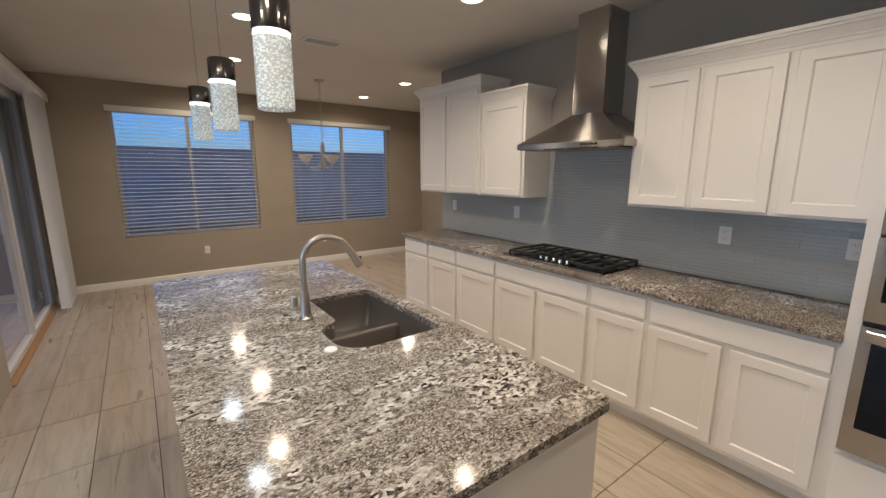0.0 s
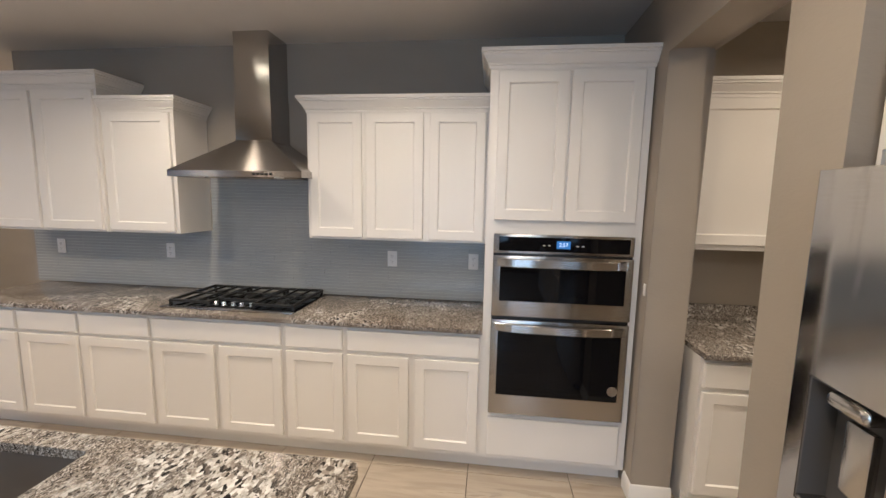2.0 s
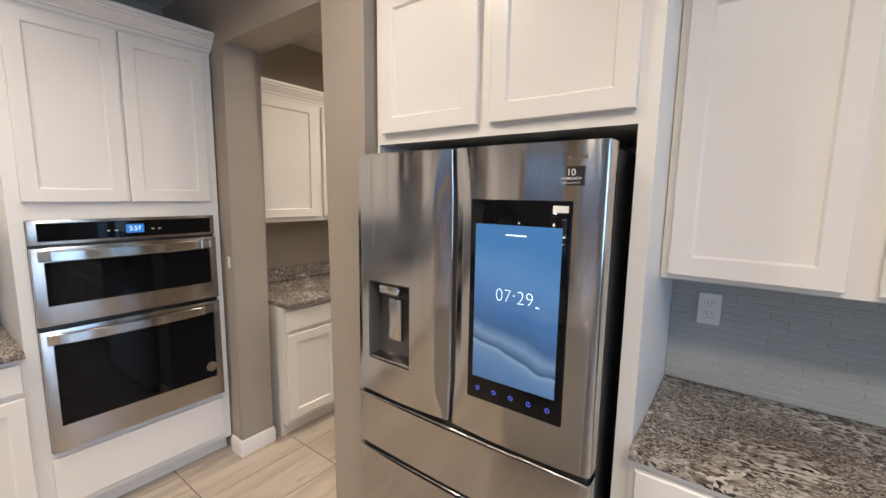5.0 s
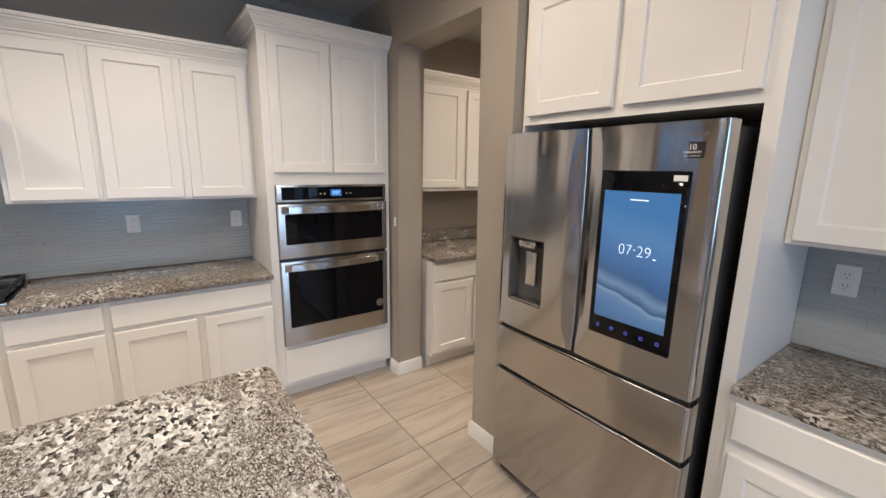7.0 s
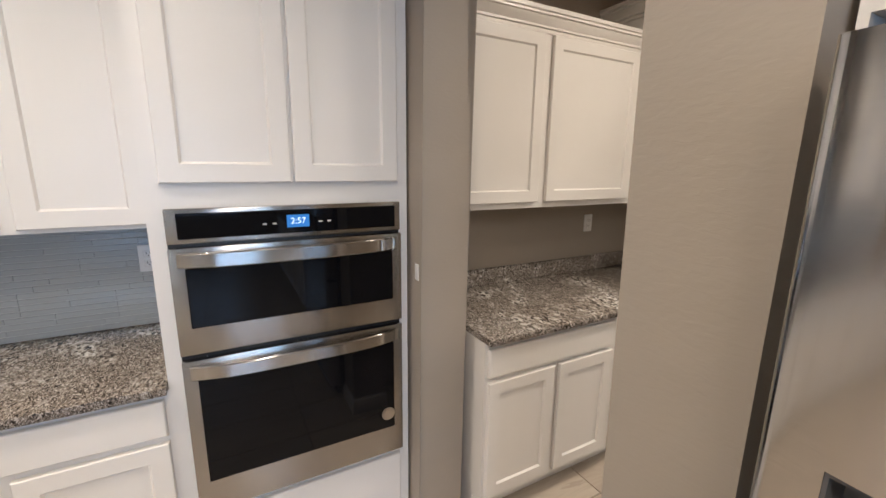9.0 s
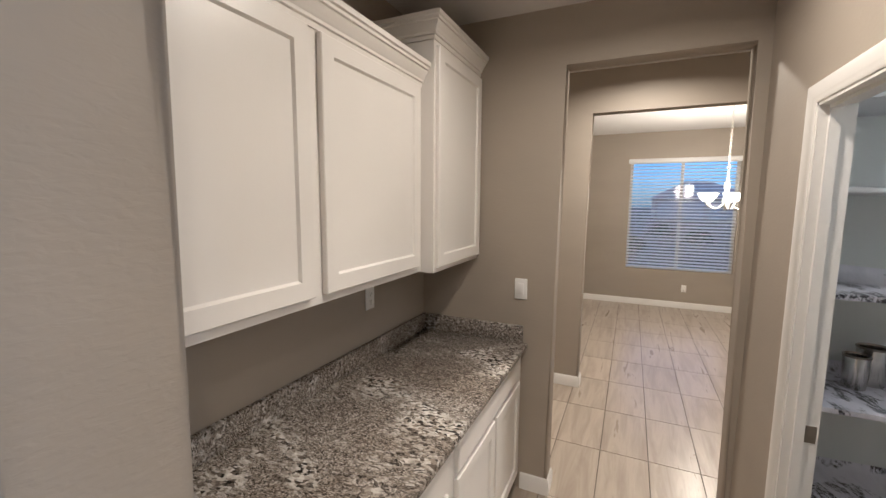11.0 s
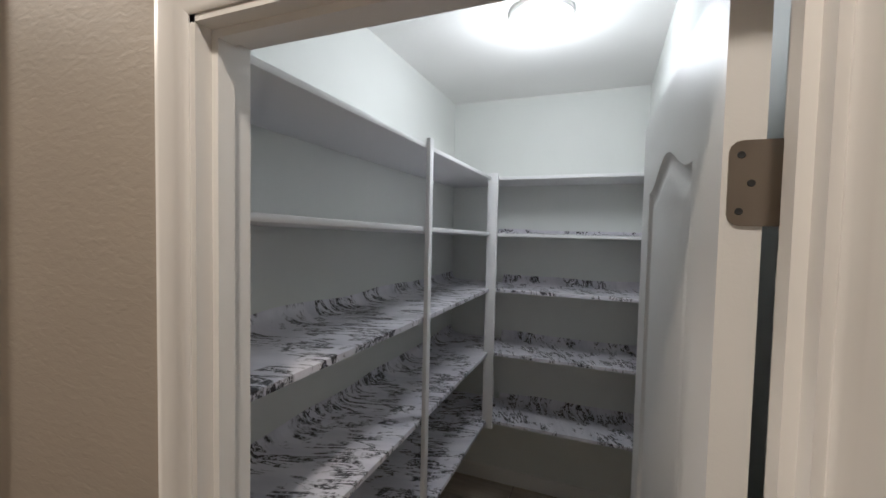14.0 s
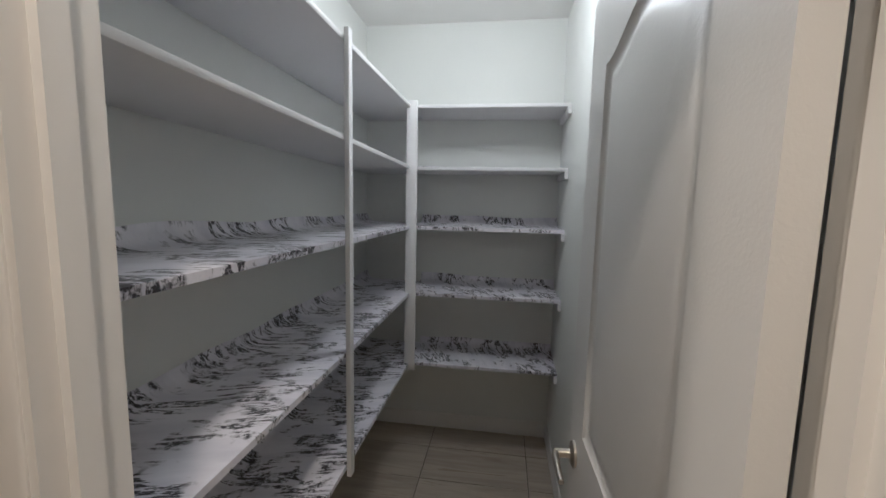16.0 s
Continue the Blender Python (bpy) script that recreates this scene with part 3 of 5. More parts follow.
cabinet("wall_cabinet", "taller and deeper white shaker wall cabinet with one door", pose(2.52, -2.06, 0, 0, 0, EASTWARD), 0.598, 1.395, 2.47, 0.36,
        [("door", 0.018, 0.58, 1.42, 2.42)], 0, "hall wall cabinets", "l")


# ---- worktops and splashbacks ----
def worktop(name, label, x0, x1, y0, y1, splash=()):
    top = thing(name, label, "worktop")
    bm = bmesh.new()
    rbox(bm, x0, x1, y0, y1, 0.885, 0.915, 0.004)
    part("slab", bm, M_GRANITE, top)
    for q in splash:
        bm = bmesh.new()
        rbox(bm, *q, 0.915, 1.015, 0.003)
        part("upstand", bm, M_GRANITE, top, "low granite upstand")
    return top


worktop("cooktop_worktop", "brown-grey speckled granite worktop along the cooking wall", 2.378, 3.028, 0.317, 3.945)
worktop("side_worktop", "brown-grey speckled granite worktop beside the refrigerator", -2.49, 0.166, -1.168, -0.56)
worktop("hall_worktop", "grey speckled granite worktop in the hall", 2.197, 2.878, -2.658, -0.802, ((2.858, 2.878, -2.658, -0.802), (2.225, 2.856, -2.658, -2.638)))


def mosaic(name, m, length, h0, h1, cut=()):
    """Rows of thin glass strips on a grout bed; local x along the wall, front at -y. cut: taller stretches (x0, x1, top)."""
    rnd = random.Random(name)
    sp = thing(name, "grey-blue glass strip mosaic splashback", "splashback", "", m)
    bm = bmesh.new()
    box(bm, 0, length, -0.004, 0, h0, h1)
    for a, b, top in cut:
        box(bm, a, b, -0.004, 0, h1, top)
    part("grout_bed", bm, M_STRIPGROUT, sp)
    verts, faces = [], []

    def strip(x0, x1, z0, z1):
        n, e, d = len(verts), 0.0006, -0.0062 - rnd.random() * 0.0004
        verts.extend([(x0, -0.004, z0), (x1, -0.004, z0), (x1, -0.004, z1), (x0, -0.004, z1)])
        verts.extend([(x0 + e, d, z0 + e), (x1 - e, d, z0 + e), (x1 - e, d, z1 - e), (x0 + e, d, z1 - e)])
        faces.extend([(n + 4, n + 5, n + 6, n + 7)] + [(n + i, n + (i + 1) % 4, n + 4 + (i + 1) % 4, n + 4 + i) for i in range(4)])
    for a, b, lo, hi in [(0, length, h0, h1)] + [(a, b, h1, top) for a, b, top in cut]:
        z = lo + 0.002
        while z < hi - 0.003:
            hgt = rnd.choice((0.0235, 0.024, 0.0245))
            x = a
            while x < b - 0.01:
                x2 = min(b, x + rnd.choice((0.15, 0.20, 0.30)))
                strip(x + 0.0002, x2 - 0.0002, z, min(hi, z + hgt - 0.0030))
                x = x2
            z += hgt
    me = bpy.data.meshes.new("glass_strip")
    me.from_pydata(verts, [], faces)
    me.materials.append(M_STRIP)
    ob = new("glass_strip", me)
    ob.parent = sp
    tagged(ob, "thin grey-blue glass strips", "", "", "stuff")
    return sp


mosaic("cooktop_splashback", pose(3.029, 4.035, 0, 0, 0, EASTWARD), 3.718, 0.916, 1.379, ((1.60, 2.52, 1.80),))
mosaic("side_splashback", pose(0.165, -1.169, 0, 0, 0, SOUTHWARD), 2.65, 0.916, 1.359)


# ---- island, sink and tap ----
IX0, IX1, IY0, IY1 = 0.05, 1.15, 0.63, 3.10


def arc(cx, cy, r, a0, a1, n=6):
    return [(cx + r * math.cos(radians(a0 + (a1 - a0) * i / n)), cy + r * math.sin(radians(a0 + (a1 - a0) * i / n))) for i in range(n + 1)]


def sink_outline(g=0.0):
    """The undermount cut-out: a wide rounded bowl and a narrower one that leaves room for the tap."""
    x0, xm, x1, y0, y1, ys = 0.61 + g, 0.72 + g, 1.075 - g, 1.425 + g, 2.17 - g, 1.72
    p = arc(x1 - 0.02, y0 + 0.02, 0.02, -90, 0) + arc(x1 - 0.02, y1 - 0.02, 0.02, 0, 90) + arc(xm + 0.03, y1 - 0.03, 0.03, 90, 180)
    p += [(xm, ys + 0.11)] + arc(xm - 0.05, ys + 0.09, 0.05, 0, -70, 4) + arc(x0 + 0.10, ys - 0.06, 0.10, 120, 180, 4) + arc(x0 + 0.13, y0 + 0.13, 0.13, 180, 270)
    return p


island = thing("kitchen_island", "white panelled kitchen island cabinet under a granite top", "island")
bm = bmesh.new()
box(bm, 0.34, 1.095, 0.668, 3.06, 0.10, 0.66)
box(bm, 0.34, 0.50, 0.668, 3.06, 0.66, 0.884)
box(bm, 0.50, 1.095, 0.668, 1.33, 0.66, 0.884)
box(bm, 0.50, 1.095, 2.28, 3.06, 0.66, 0.884)
box(bm, 1.085, 1.095, 1.33, 2.28, 0.66, 0.884)
box(bm, 0.36, 1.03, 0.688, 3.04, 0, 0.101)
part("body", bm, M_CAB, island)
for y in (0.68, 1.47, 2.26):
    for k in (0, 1):
        ob = part("door", shaker(0.375, 0.57), M_CAB, island)
        ob.matrix_basis = pose(1.096, y + 0.395 * k, 0.135, 0, 0, 90)
    ob = part("drawer_front", slab(0.77, 0.128), M_CAB, island)
    ob.matrix_basis = pose(1.096, y, 0.73, 0, 0, 90)
ob = part("end_panel", slab(0.755, 0.78), M_CAB, island)
ob.matrix_basis = pose(0.34, 0.667, 0.10)
bm = bmesh.new()
plate(bm, arc(IX0 + 0.04, IY0 + 0.04, 0.04, 180, 270) + arc(IX1 - 0.04, IY0 + 0.04, 0.04, 270, 360) + arc(IX1 - 0.04, IY1 - 0.04, 0.04, 0, 90) + arc(IX0 + 0.04, IY1 - 0.04, 0.04, 90, 180), [sink_outline()], 0.885, 0.915)
isl_top = tagged(part("island_worktop", bm, M_GRANITE), "polished grey and cream speckled granite island top", "worktop")

sink = thing("kitchen_sink", "dark brown composite double-bowl undermount sink", "sink")
bm = bmesh.new()
so = sink_outline(-0.004)
inner = sink_outline(0.012)
r = [ring(bm, [(x, y, z) for x, y in o]) for o, z in ((sink_outline(-0.03), 0.8845), (so, 0.8845), (so, 0.80), (inner, 0.72), (sink_outline(0.03), 0.70))]
skin(bm, r, True, False)
bm.faces.new(r[-1])
part("basin", bm, M_SINK, sink)
bm = bmesh.new()
rbox(bm, 0.60, 1.045, 1.755, 1.785, 0.70, 0.835, 0.012, 3)
part("divider", bm, M_SINK, sink)
for cy in (1.60, 1.98):
    bm = bmesh.new()
    lathe(bm, [(0.045, 0.700), (0.045, 0.704), (0.035, 0.705), (0.03, 0.702)], 24, (0.86, cy, 0.001))
    part("drain", bm, M_NICKEL, sink, "round metal drain")

FA = (0.612, 1.885)
tap = thing("kitchen_tap", "brushed nickel gooseneck pull-down kitchen tap", "tap", "", pose(FA[0], FA[1], 0.915, 0, 0, -14))
bm = bmesh.new()
lathe(bm, [(0.034, 0), (0.034, 0.01), (0.027, 0.016), (0.024, 0.03), (0.021, 0.12), (0.019, 0.14)], 28)
part("base", bm, M_NICKEL, tap)
bm = bmesh.new()
pts = [(0, 0, 0.13), (0, 0, 0.26)] + [(0.11 - 0.11 * math.cos(a), 0, 0.28 + 0.11 * math.sin(a)) for a in [i * math.pi / 14 for i in range(13)]]
tube(bm, pts, 0.0145, 16)
part("neck", bm, M_NICKEL, tap)
bm = bmesh.new()
e, d = Vector(pts[-1]), (Vector(pts[-1]) - Vector(pts[-2])).normalized()
tube(bm, [e - d * 0.01, e, e + d * 0.004, e + d * 0.05, e + d * 0.10, e + d * 0.105], [0.0155, 0.0175, 0.0185, 0.019, 0.022, 0.018], 18)
head = part("spray_head", bm, M_NICKEL, tap)
bm = bmesh.new()
q = e + d * 0.07
rbox(bm, q.x + 0.014, q.x + 0.024, -0.006, 0.006, q.z - 0.018, q.z + 0.018, 0.003)
part("button", bm, M_BLACK, head, "black spray button")
bm = bmesh.new()
tube(bm, [(0, 0.012, 0.075), (0, 0.034, 0.078)], 0.013, 14)
tube(bm, [(0, 0.03, 0.078), (-0.005, 0.05, 0.085), (-0.012, 0.085, 0.105)], [0.008, 0.007, 0.006], 12)
part("lever", bm, M_NICKEL, tap)
gap_ = thing("air_gap", "short brushed nickel air gap cap on the island", "air gap", "", pose(0.62, 2.09, 0.915))
bm = bmesh.new()
lathe(bm, [(0.024, 0), (0.024, 0.004), (0.019, 0.006), (0.019, 0.052), (0.017, 0.057), (0.0, 0.058)], 24, caps=False)
part("cap", bm, M_NICKEL, gap_)
bm = bmesh.new()
lathe(bm, [(0.026, 0), (0.026, 0.004), (0.021, 0.008), (0.001, 0.0085)], 28, (0.575, 1.49, 0.9155))
tagged(part("sink_hole_cover", bm, M_PLATE), "small white round cover on the granite", "cover")


# ---- cooktop and hood ----
cook = thing("gas_cooktop", "black five-burner gas cooktop with a steel front strip", "cooktop", "", pose(2.462, 2.425, 0.9155, 0, 0, EASTWARD))
W, D = 0.912, 0.53
bm = bmesh.new()
rbox(bm, 0, W, 0.03, D, 0, 0.010, 0.004)
part("glass_plate", bm, M_OVENGLASS, cook)
bm = bmesh.new()
rbox(bm, -0.002, W + 0.002, -0.004, 0.03, 0, 0.013, 0.003)
part("front_strip", bm, M_STEEL, cook)
for x0, x1 in ((0.015, 0.305), (0.31, 0.602), (0.607, 0.897)):
    bm = bmesh.new()
    y0, y1 = (0.06, 0.51) if x0 != 0.31 else (0.15, 0.51)
    for y in (y0, y1):
        rbox(bm, x0, x1, y - 0.008, y + 0.008, 0.028, 0.046, 0.003, 1)
    for x in (x0 + 0.008, x1 - 0.008):
        rbox(bm, x - 0.008, x + 0.008, y0, y1, 0.028, 0.046, 0.003, 1)
    ym = (y0 + y1) / 2
    rbox(bm, x0, x1, ym - 0.006, ym + 0.006, 0.030, 0.044, 0.002, 1)
    for x in (x0 + (x1 - x0) * 0.33, x0 + (x1 - x0) * 0.67):
        rbox(bm, x - 0.005, x + 0.005, y0, y1, 0.030, 0.044, 0.002, 1)
    for x in (x0 + 0.01, x1 - 0.01):
        for y in (y0, y1):
            box(bm, x - 0.007, x + 0.007, y - 0.007, y + 0.007, 0.009, 0.03)
    part("grate", bm, M_IRON, cook, "cast iron grate")
for x, y, rr in ((0.16, 0.17, 0.04), (0.16, 0.40, 0.035), (0.456, 0.33, 0.055), (0.75, 0.17, 0.035), (0.75, 0.40, 0.045)):
    bm = bmesh.new()
    lathe(bm, [(rr + 0.012, 0.009), (rr + 0.010, 0.017), (rr, 0.018), (rr, 0.026), (rr - 0.006, 0.028), (0.001, 0.028)], 24, (x, y, 0))
    part("burner", bm, M_IRON, cook)
for i in range(5):
    bm = bmesh.new()
    lathe(bm, [(0.021, 0.009), (0.021, 0.014), (0.017, 0.016), (0.015, 0.034), (0.012, 0.037), (0.001, 0.037)], 20, (0.33 + 0.063 * i, 0.085 + (0.0 if i % 2 else 0.008), 0))
    kn = part("knob", bm, M_CHROME, cook, "steel control knob")

hood = thing("range_hood", "stainless steel pyramid chimney range hood", "range hood", "", pose(3.0285, 2.37, 0, 0, 0, EASTWARD))
HW, HD, HC = 0.91, 0.50, 0.455
bm = bmesh.new()


def hrect(x0, x1, y0, z):
    return ring(bm, [(x0, y0, z), (x1, y0, z), (x1, 0, z), (x0, 0, z)])


skin(bm, [hrect(0, HW, -HD, 1.772), hrect(0, HW, -HD, 1.812), hrect(0.002, HW - 0.002, -HD + 0.002, 1.814), hrect(HC - 0.14, HC + 0.14, -0.265, 2.02), hrect(HC - 0.135, HC + 0.135, -0.26, 2.03)], True, False, False)
can_ = part("canopy", bm, M_STEEL, hood)
bm = bmesh.new()
box(bm, 0.01, HW - 0.01, -HD + 0.01, -0.005, 1.776, 1.782)
part("underside", bm, M_STEELV, hood)
for k in (0, 1):
    bm = bmesh.new()
    rbox(bm, 0.10 + 0.37 * k, 0.44 + 0.37 * k, -HD + 0.12, -0.09, 1.766, 1.775, 0.003, 1)
    part("filter", bm, M_STEELH, hood, "ribbed metal grease filter")
    bm = bmesh.new()
    lathe(bm, [(0.03, 1.770), (0.03, 1.777), (0.0, 1.777)], 20, (0.18 + 0.55 * k, -HD + 0.06, 0), caps=False)
    part("lamp_lens", bm, M_PLATE, hood)
bm = bmesh.new()
box(bm, HC - 0.13, HC + 0.13, -0.255, 0, 2.026, 2.33)
part("lower_chimney", bm, M_STEELV, hood)
bm = bmesh.new()
box(bm, HC - 0.125, HC + 0.125, -0.25, 0, 2.33, CEIL - 0.001)
part("upper_chimney", bm, M_STEELV, hood)
for i in range(5):
    bm = bmesh.new()
    rbox(bm, HC + 0.13 + 0.028 * i, HC + 0.15 + 0.028 * i, -HD - 0.003, -HD + 0.004, 1.785, 1.799, 0.002, 1)
    part("button", bm, M_DARK, hood)


# ---- wall ovens ----
oven = thing("double_wall_oven", "stainless steel microwave and wall oven with black glass doors", "oven", "", pose(2.418, 0.268, 0, 0, 0, EASTWARD))
OW = 0.756
bm = bmesh.new()
rbox(bm, 0, OW, -0.016, 0.02, 0.405, 1.472, 0.003)
part("trim_frame", bm, M_BLACK, oven)
bm = bmesh.new()
rbox(bm, 0.0, OW, -0.03, -0.014, 1.365, 1.474, 0.004)
cp = part("control_panel", bm, M_STEEL, oven)
bm = bmesh.new()
rbox(bm, 0.03, OW - 0.022, -0.033, -0.028, 1.38, 1.46, 0.002, 1)
part("glass_strip", bm, M_OVENGLASS, cp, "black glass control strip")
bm = bmesh.new()
box(bm, 0.345, 0.418, -0.0345, -0.032, 1.40, 1.442)
part("clock", bm, M_LED, cp, "lit blue clock")
lettering("clock_digits", "2:57", 0.029, pose(0.382, -0.0348, 1.421) @ FRONT, M_LEDTXT, cp)
for x in (0.27, 0.30, 0.45, 0.48):
    bm = bmesh.new()
    box(bm, x, x + 0.012, -0.0338, -0.032, 1.413, 1.418)
    part("key_mark", bm, M_VINYL, cp)


def oven_door(z0, z1, hz):
    bm = bmesh.new()
    rbox(bm, 0, OW, -0.042, -0.014, z0, z1, 0.004)
    dr = part("oven_door", bm, M_STEEL, oven)
    bm = bmesh.new()
    rbox(bm, 0.04, OW - 0.038, -0.0445, -0.04, z0 + 0.09 + (0.03 if z1 - z0 > 0.5 else 0.0), hz - 0.028, 0.003, 1)
    part("window", bm, M_OVENGLASS, dr, "black oven glass")
    bm = bmesh.new()
    n = 18
    for i in range(n):
        u0, u1 = i / n, (i + 1) / n
        f = [0.034 * (1 - (2 * u - 1) ** 4) for u in (u0, u1)]
        xa, xb = 0.022 + (OW - 0.044) * u0, 0.022 + (OW - 0.044) * u1
        a = ring(bm, [(xa, -0.048 - f[0], hz - 0.024), (xa, -0.052 - f[0], hz - 0.02), (xa, -0.052 - f[0], hz + 0.02), (xa, -0.048 - f[0], hz + 0.024), (xa, -0.040 - f[0], hz + 0.022), (xa, -0.040 - f[0], hz - 0.022)])
        b = ring(bm, [(xb, -0.048 - f[1], hz - 0.024), (xb, -0.052 - f[1], hz - 0.02), (xb, -0.052 - f[1], hz + 0.02), (xb, -0.048 - f[1], hz + 0.024), (xb, -0.040 - f[1], hz + 0.022), (xb, -0.040 - f[1], hz - 0.022)])
        skin(bm, [a, b], True, i in (0, n - 1))
    bmesh.ops.remove_doubles(bm, verts=bm.verts, dist=1e-5)
    part("handle", bm, M_STEELH, dr, "bowed steel handle")
    return dr


oven_door(1.005, 1.355, 1.318)
low = oven_door(0.415, 0.985, 0.945)
bm = bmesh.new()
lathe(bm, [(0.028, 0.0), (0.028, 0.0015), (0.0, 0.0016)], 24, (0.69, -0.0445, 0.60), "y", False)
for v in bm.verts:
    v.co.y = -0.0445 - abs(v.co.y + 0.0445)
part("sticker", bm, M_NICKEL, low, "round grey sticker")
bm = bmesh.new()
lathe(bm, [(0.022, 0.0), (0.022, 0.0005), (0.0, 0.0006)], 24, (0.69, -0.0465, 0.60), "y", False)
part("sticker_mark", bm, M_DARK, low)


# ---- refrigerator ----
# local axes: x to the viewer's right, y into the alcove, front of the doors near y = 0
fr = thing("refrigerator", "stainless steel French-door refrigerator with a lit touch screen and dispenser", "refrigerator", "", pose(1.146, -0.452, 0, 0, 0, SOUTHWARD))
FW = 0.908
bm = bmesh.new()
rbox(bm, 0.006, FW - 0.006, 0.085, 0.69, 0.03, 1.735, 0.005)
part("case", bm, mat("fridge_case", (0.012, 0.012, 0.013), 0.45), fr, "dark grey side case")


def ease(a, b, v):
    """0 below a, 1 above b, smooth between."""
    k = min(1.0, max(0.0, (v - a) / (b - a)))
    return k * k * (3 - 2 * k)


def bowed(x0, x1, z0, z1, t=0.075, hole=None, grip=0):
    """A door skin with rounded upright edges and a slight bow; hole leaves out a rectangle (x0, x1, z0, z1);
    grip sinks a finger scoop along the right (1) or left (-1) upright edge."""
    bm = bmesh.new()
    prof = [(x0, t), (x0, 0.016)] + [(x0 + 0.014 - 0.014 * math.cos(a), 0.016 - 0.014 * math.sin(a)) for a in (0.4, 0.8, 1.2)]
    n = 26
    for i in range(n + 1):
        u = i / n
        x = x0 + 0.014 + (x1 - x0 - 0.028) * u
        prof.append((x, 0.002 - 0.011 * (1 - (2 * u - 1) ** 2)))
    prof += [(x1 - 0.014 + 0.014 * math.cos(a), 0.016 - 0.014 * math.sin(a)) for a in (1.2, 0.8, 0.4)] + [(x1, 0.016), (x1, t)]

    def front(x, y, z):
        if not grip or y > 0.03:
            return (x, y, z)
        d = (x1 - x) if grip > 0 else (x - x0)
        return (x, y + 0.011 * (1 - ease(0.0, 0.065, d)) * ease(z0, z0 + 0.16, z) * (1 - ease(z1 - 0.20, z1 + 0.02, z)), z)

    def column(q, a, b):
        m_ = max(2, int((b - a) / 0.045)) if grip else 1
        skin(bm, [ring(bm, [front(x, y, a + (b - a) * k / m_) for x, y in q]) for k in range(m_ + 1)])
    if hole is None:
        column(prof, z0, z1)
        return bm
    ha, hb, hz0, hz1 = hole
    bow = lambda x: 0.002 - 0.011 * (1 - (2 * (x - x0 - 0.014) / (x1 - x0 - 0.028) - 1) ** 2)
    left = [p for p in prof if p[0] < ha] + [(ha, bow(ha)), (ha, t)]
    mid = [(ha, t), (ha, bow(ha))] + [p for p in prof if ha < p[0] < hb] + [(hb, bow(hb)), (hb, t)]
    right = [(hb, t), (hb, bow(hb))] + [p for p in prof if p[0] > hb]
    for q, a, b in ((left, z0, z1), (mid, z0, hz0), (mid, hz1, z1), (right, z0, z1)):
        column(q, a, b)
    return bm


DISP = (0.067, 0.274, 0.987, 1.289)
left = part("left_door", bowed(0.0, 0.438, 0.852, 1.748, hole=DISP, grip=1), M_STEELV, fr)
right = part("right_door", bowed(0.448, FW, 0.852, 1.748, grip=-1), M_STEELV, fr)
for nm, z0, z1 in (("middle_drawer", 0.626, 0.826), ("bottom_drawer", 0.07, 0.599)):
    dr = part(nm, bowed(0.0, FW, z0, z1), M_STEELV, fr)
    bm = bmesh.new()
    box(bm, 0.012, FW - 0.012, 0.02, 0.08, z1 - 0.002, z1 + 0.026)
    part("grip_recess", bm, M_BLACK, dr, "dark recessed grip")
    bm = bmesh.new()
    rbox(bm, 0.0, FW, 0.002, 0.02, z1 - 0.006, z1 + 0.004, 0.002, 1)
    part("grip_lip", bm, M_STEELH, dr)
bm = bmesh.new()
box(bm, 0.435, 0.451, 0.02, 0.085, 0.855, 1.745)
part("door_gap", bm, M_BLACK, fr)
bm = bmesh.new()
box(bm, 0.02, FW - 0.02, 0.05, 0.12, 0.0, 0.07)
part("plinth", bm, M_BLACK, fr)
for x in (0.05, FW - 0.11):
    bm = bmesh.new()
    rbox(bm, x, x + 0.06, 0.10, 0.20, 1.735, 1.752, 0.005)
    part("hinge_cover", bm, M_BLACK, fr)
# dispenser recess
a, b, z0, z1 = DISP
M_DISP = mat("dispenser_grey", (0.13, 0.125, 0.12), 0.45, 0.3)
for nm, q in (("recess_back", (a, b, 0.062, 0.07, z0, z1)), ("recess_side", (a - 0.001, a + 0.004, 0.0, 0.0615, z0, z1)),
              ("recess_side", (b - 0.004, b + 0.001, 0.0, 0.0615, z0, z1)), ("recess_top", (a + 0.004, b - 0.004, 0.0, 0.0615, z1 - 0.006, z1))):
    bm = bmesh.new()
    box(bm, *q)
    part(nm, bm, M_DISP, left, "grey dispenser recess")
bm = bmesh.new()
rbox(bm, a + 0.052, b - 0.052, -0.012, 0.06, z1 - 0.045, z1 - 0.008, 0.016, 4)
part("dispenser_nozzle", bm, M_STEELH, left)
bm = bmesh.new()
rbox(bm, a + 0.085, a + 0.15, 0.012, 0.032, z0 + 0.085, z1 - 0.06, 0.006)
part("dispenser_paddle", bm, M_STEELH, left, "pale metal paddle")
bm = bmesh.new()
rbox(bm, a + 0.004, b - 0.004, -0.003, 0.06, z0, z0 + 0.012, 0.004)
part("drip_tray", bm, M_STEEL, left)
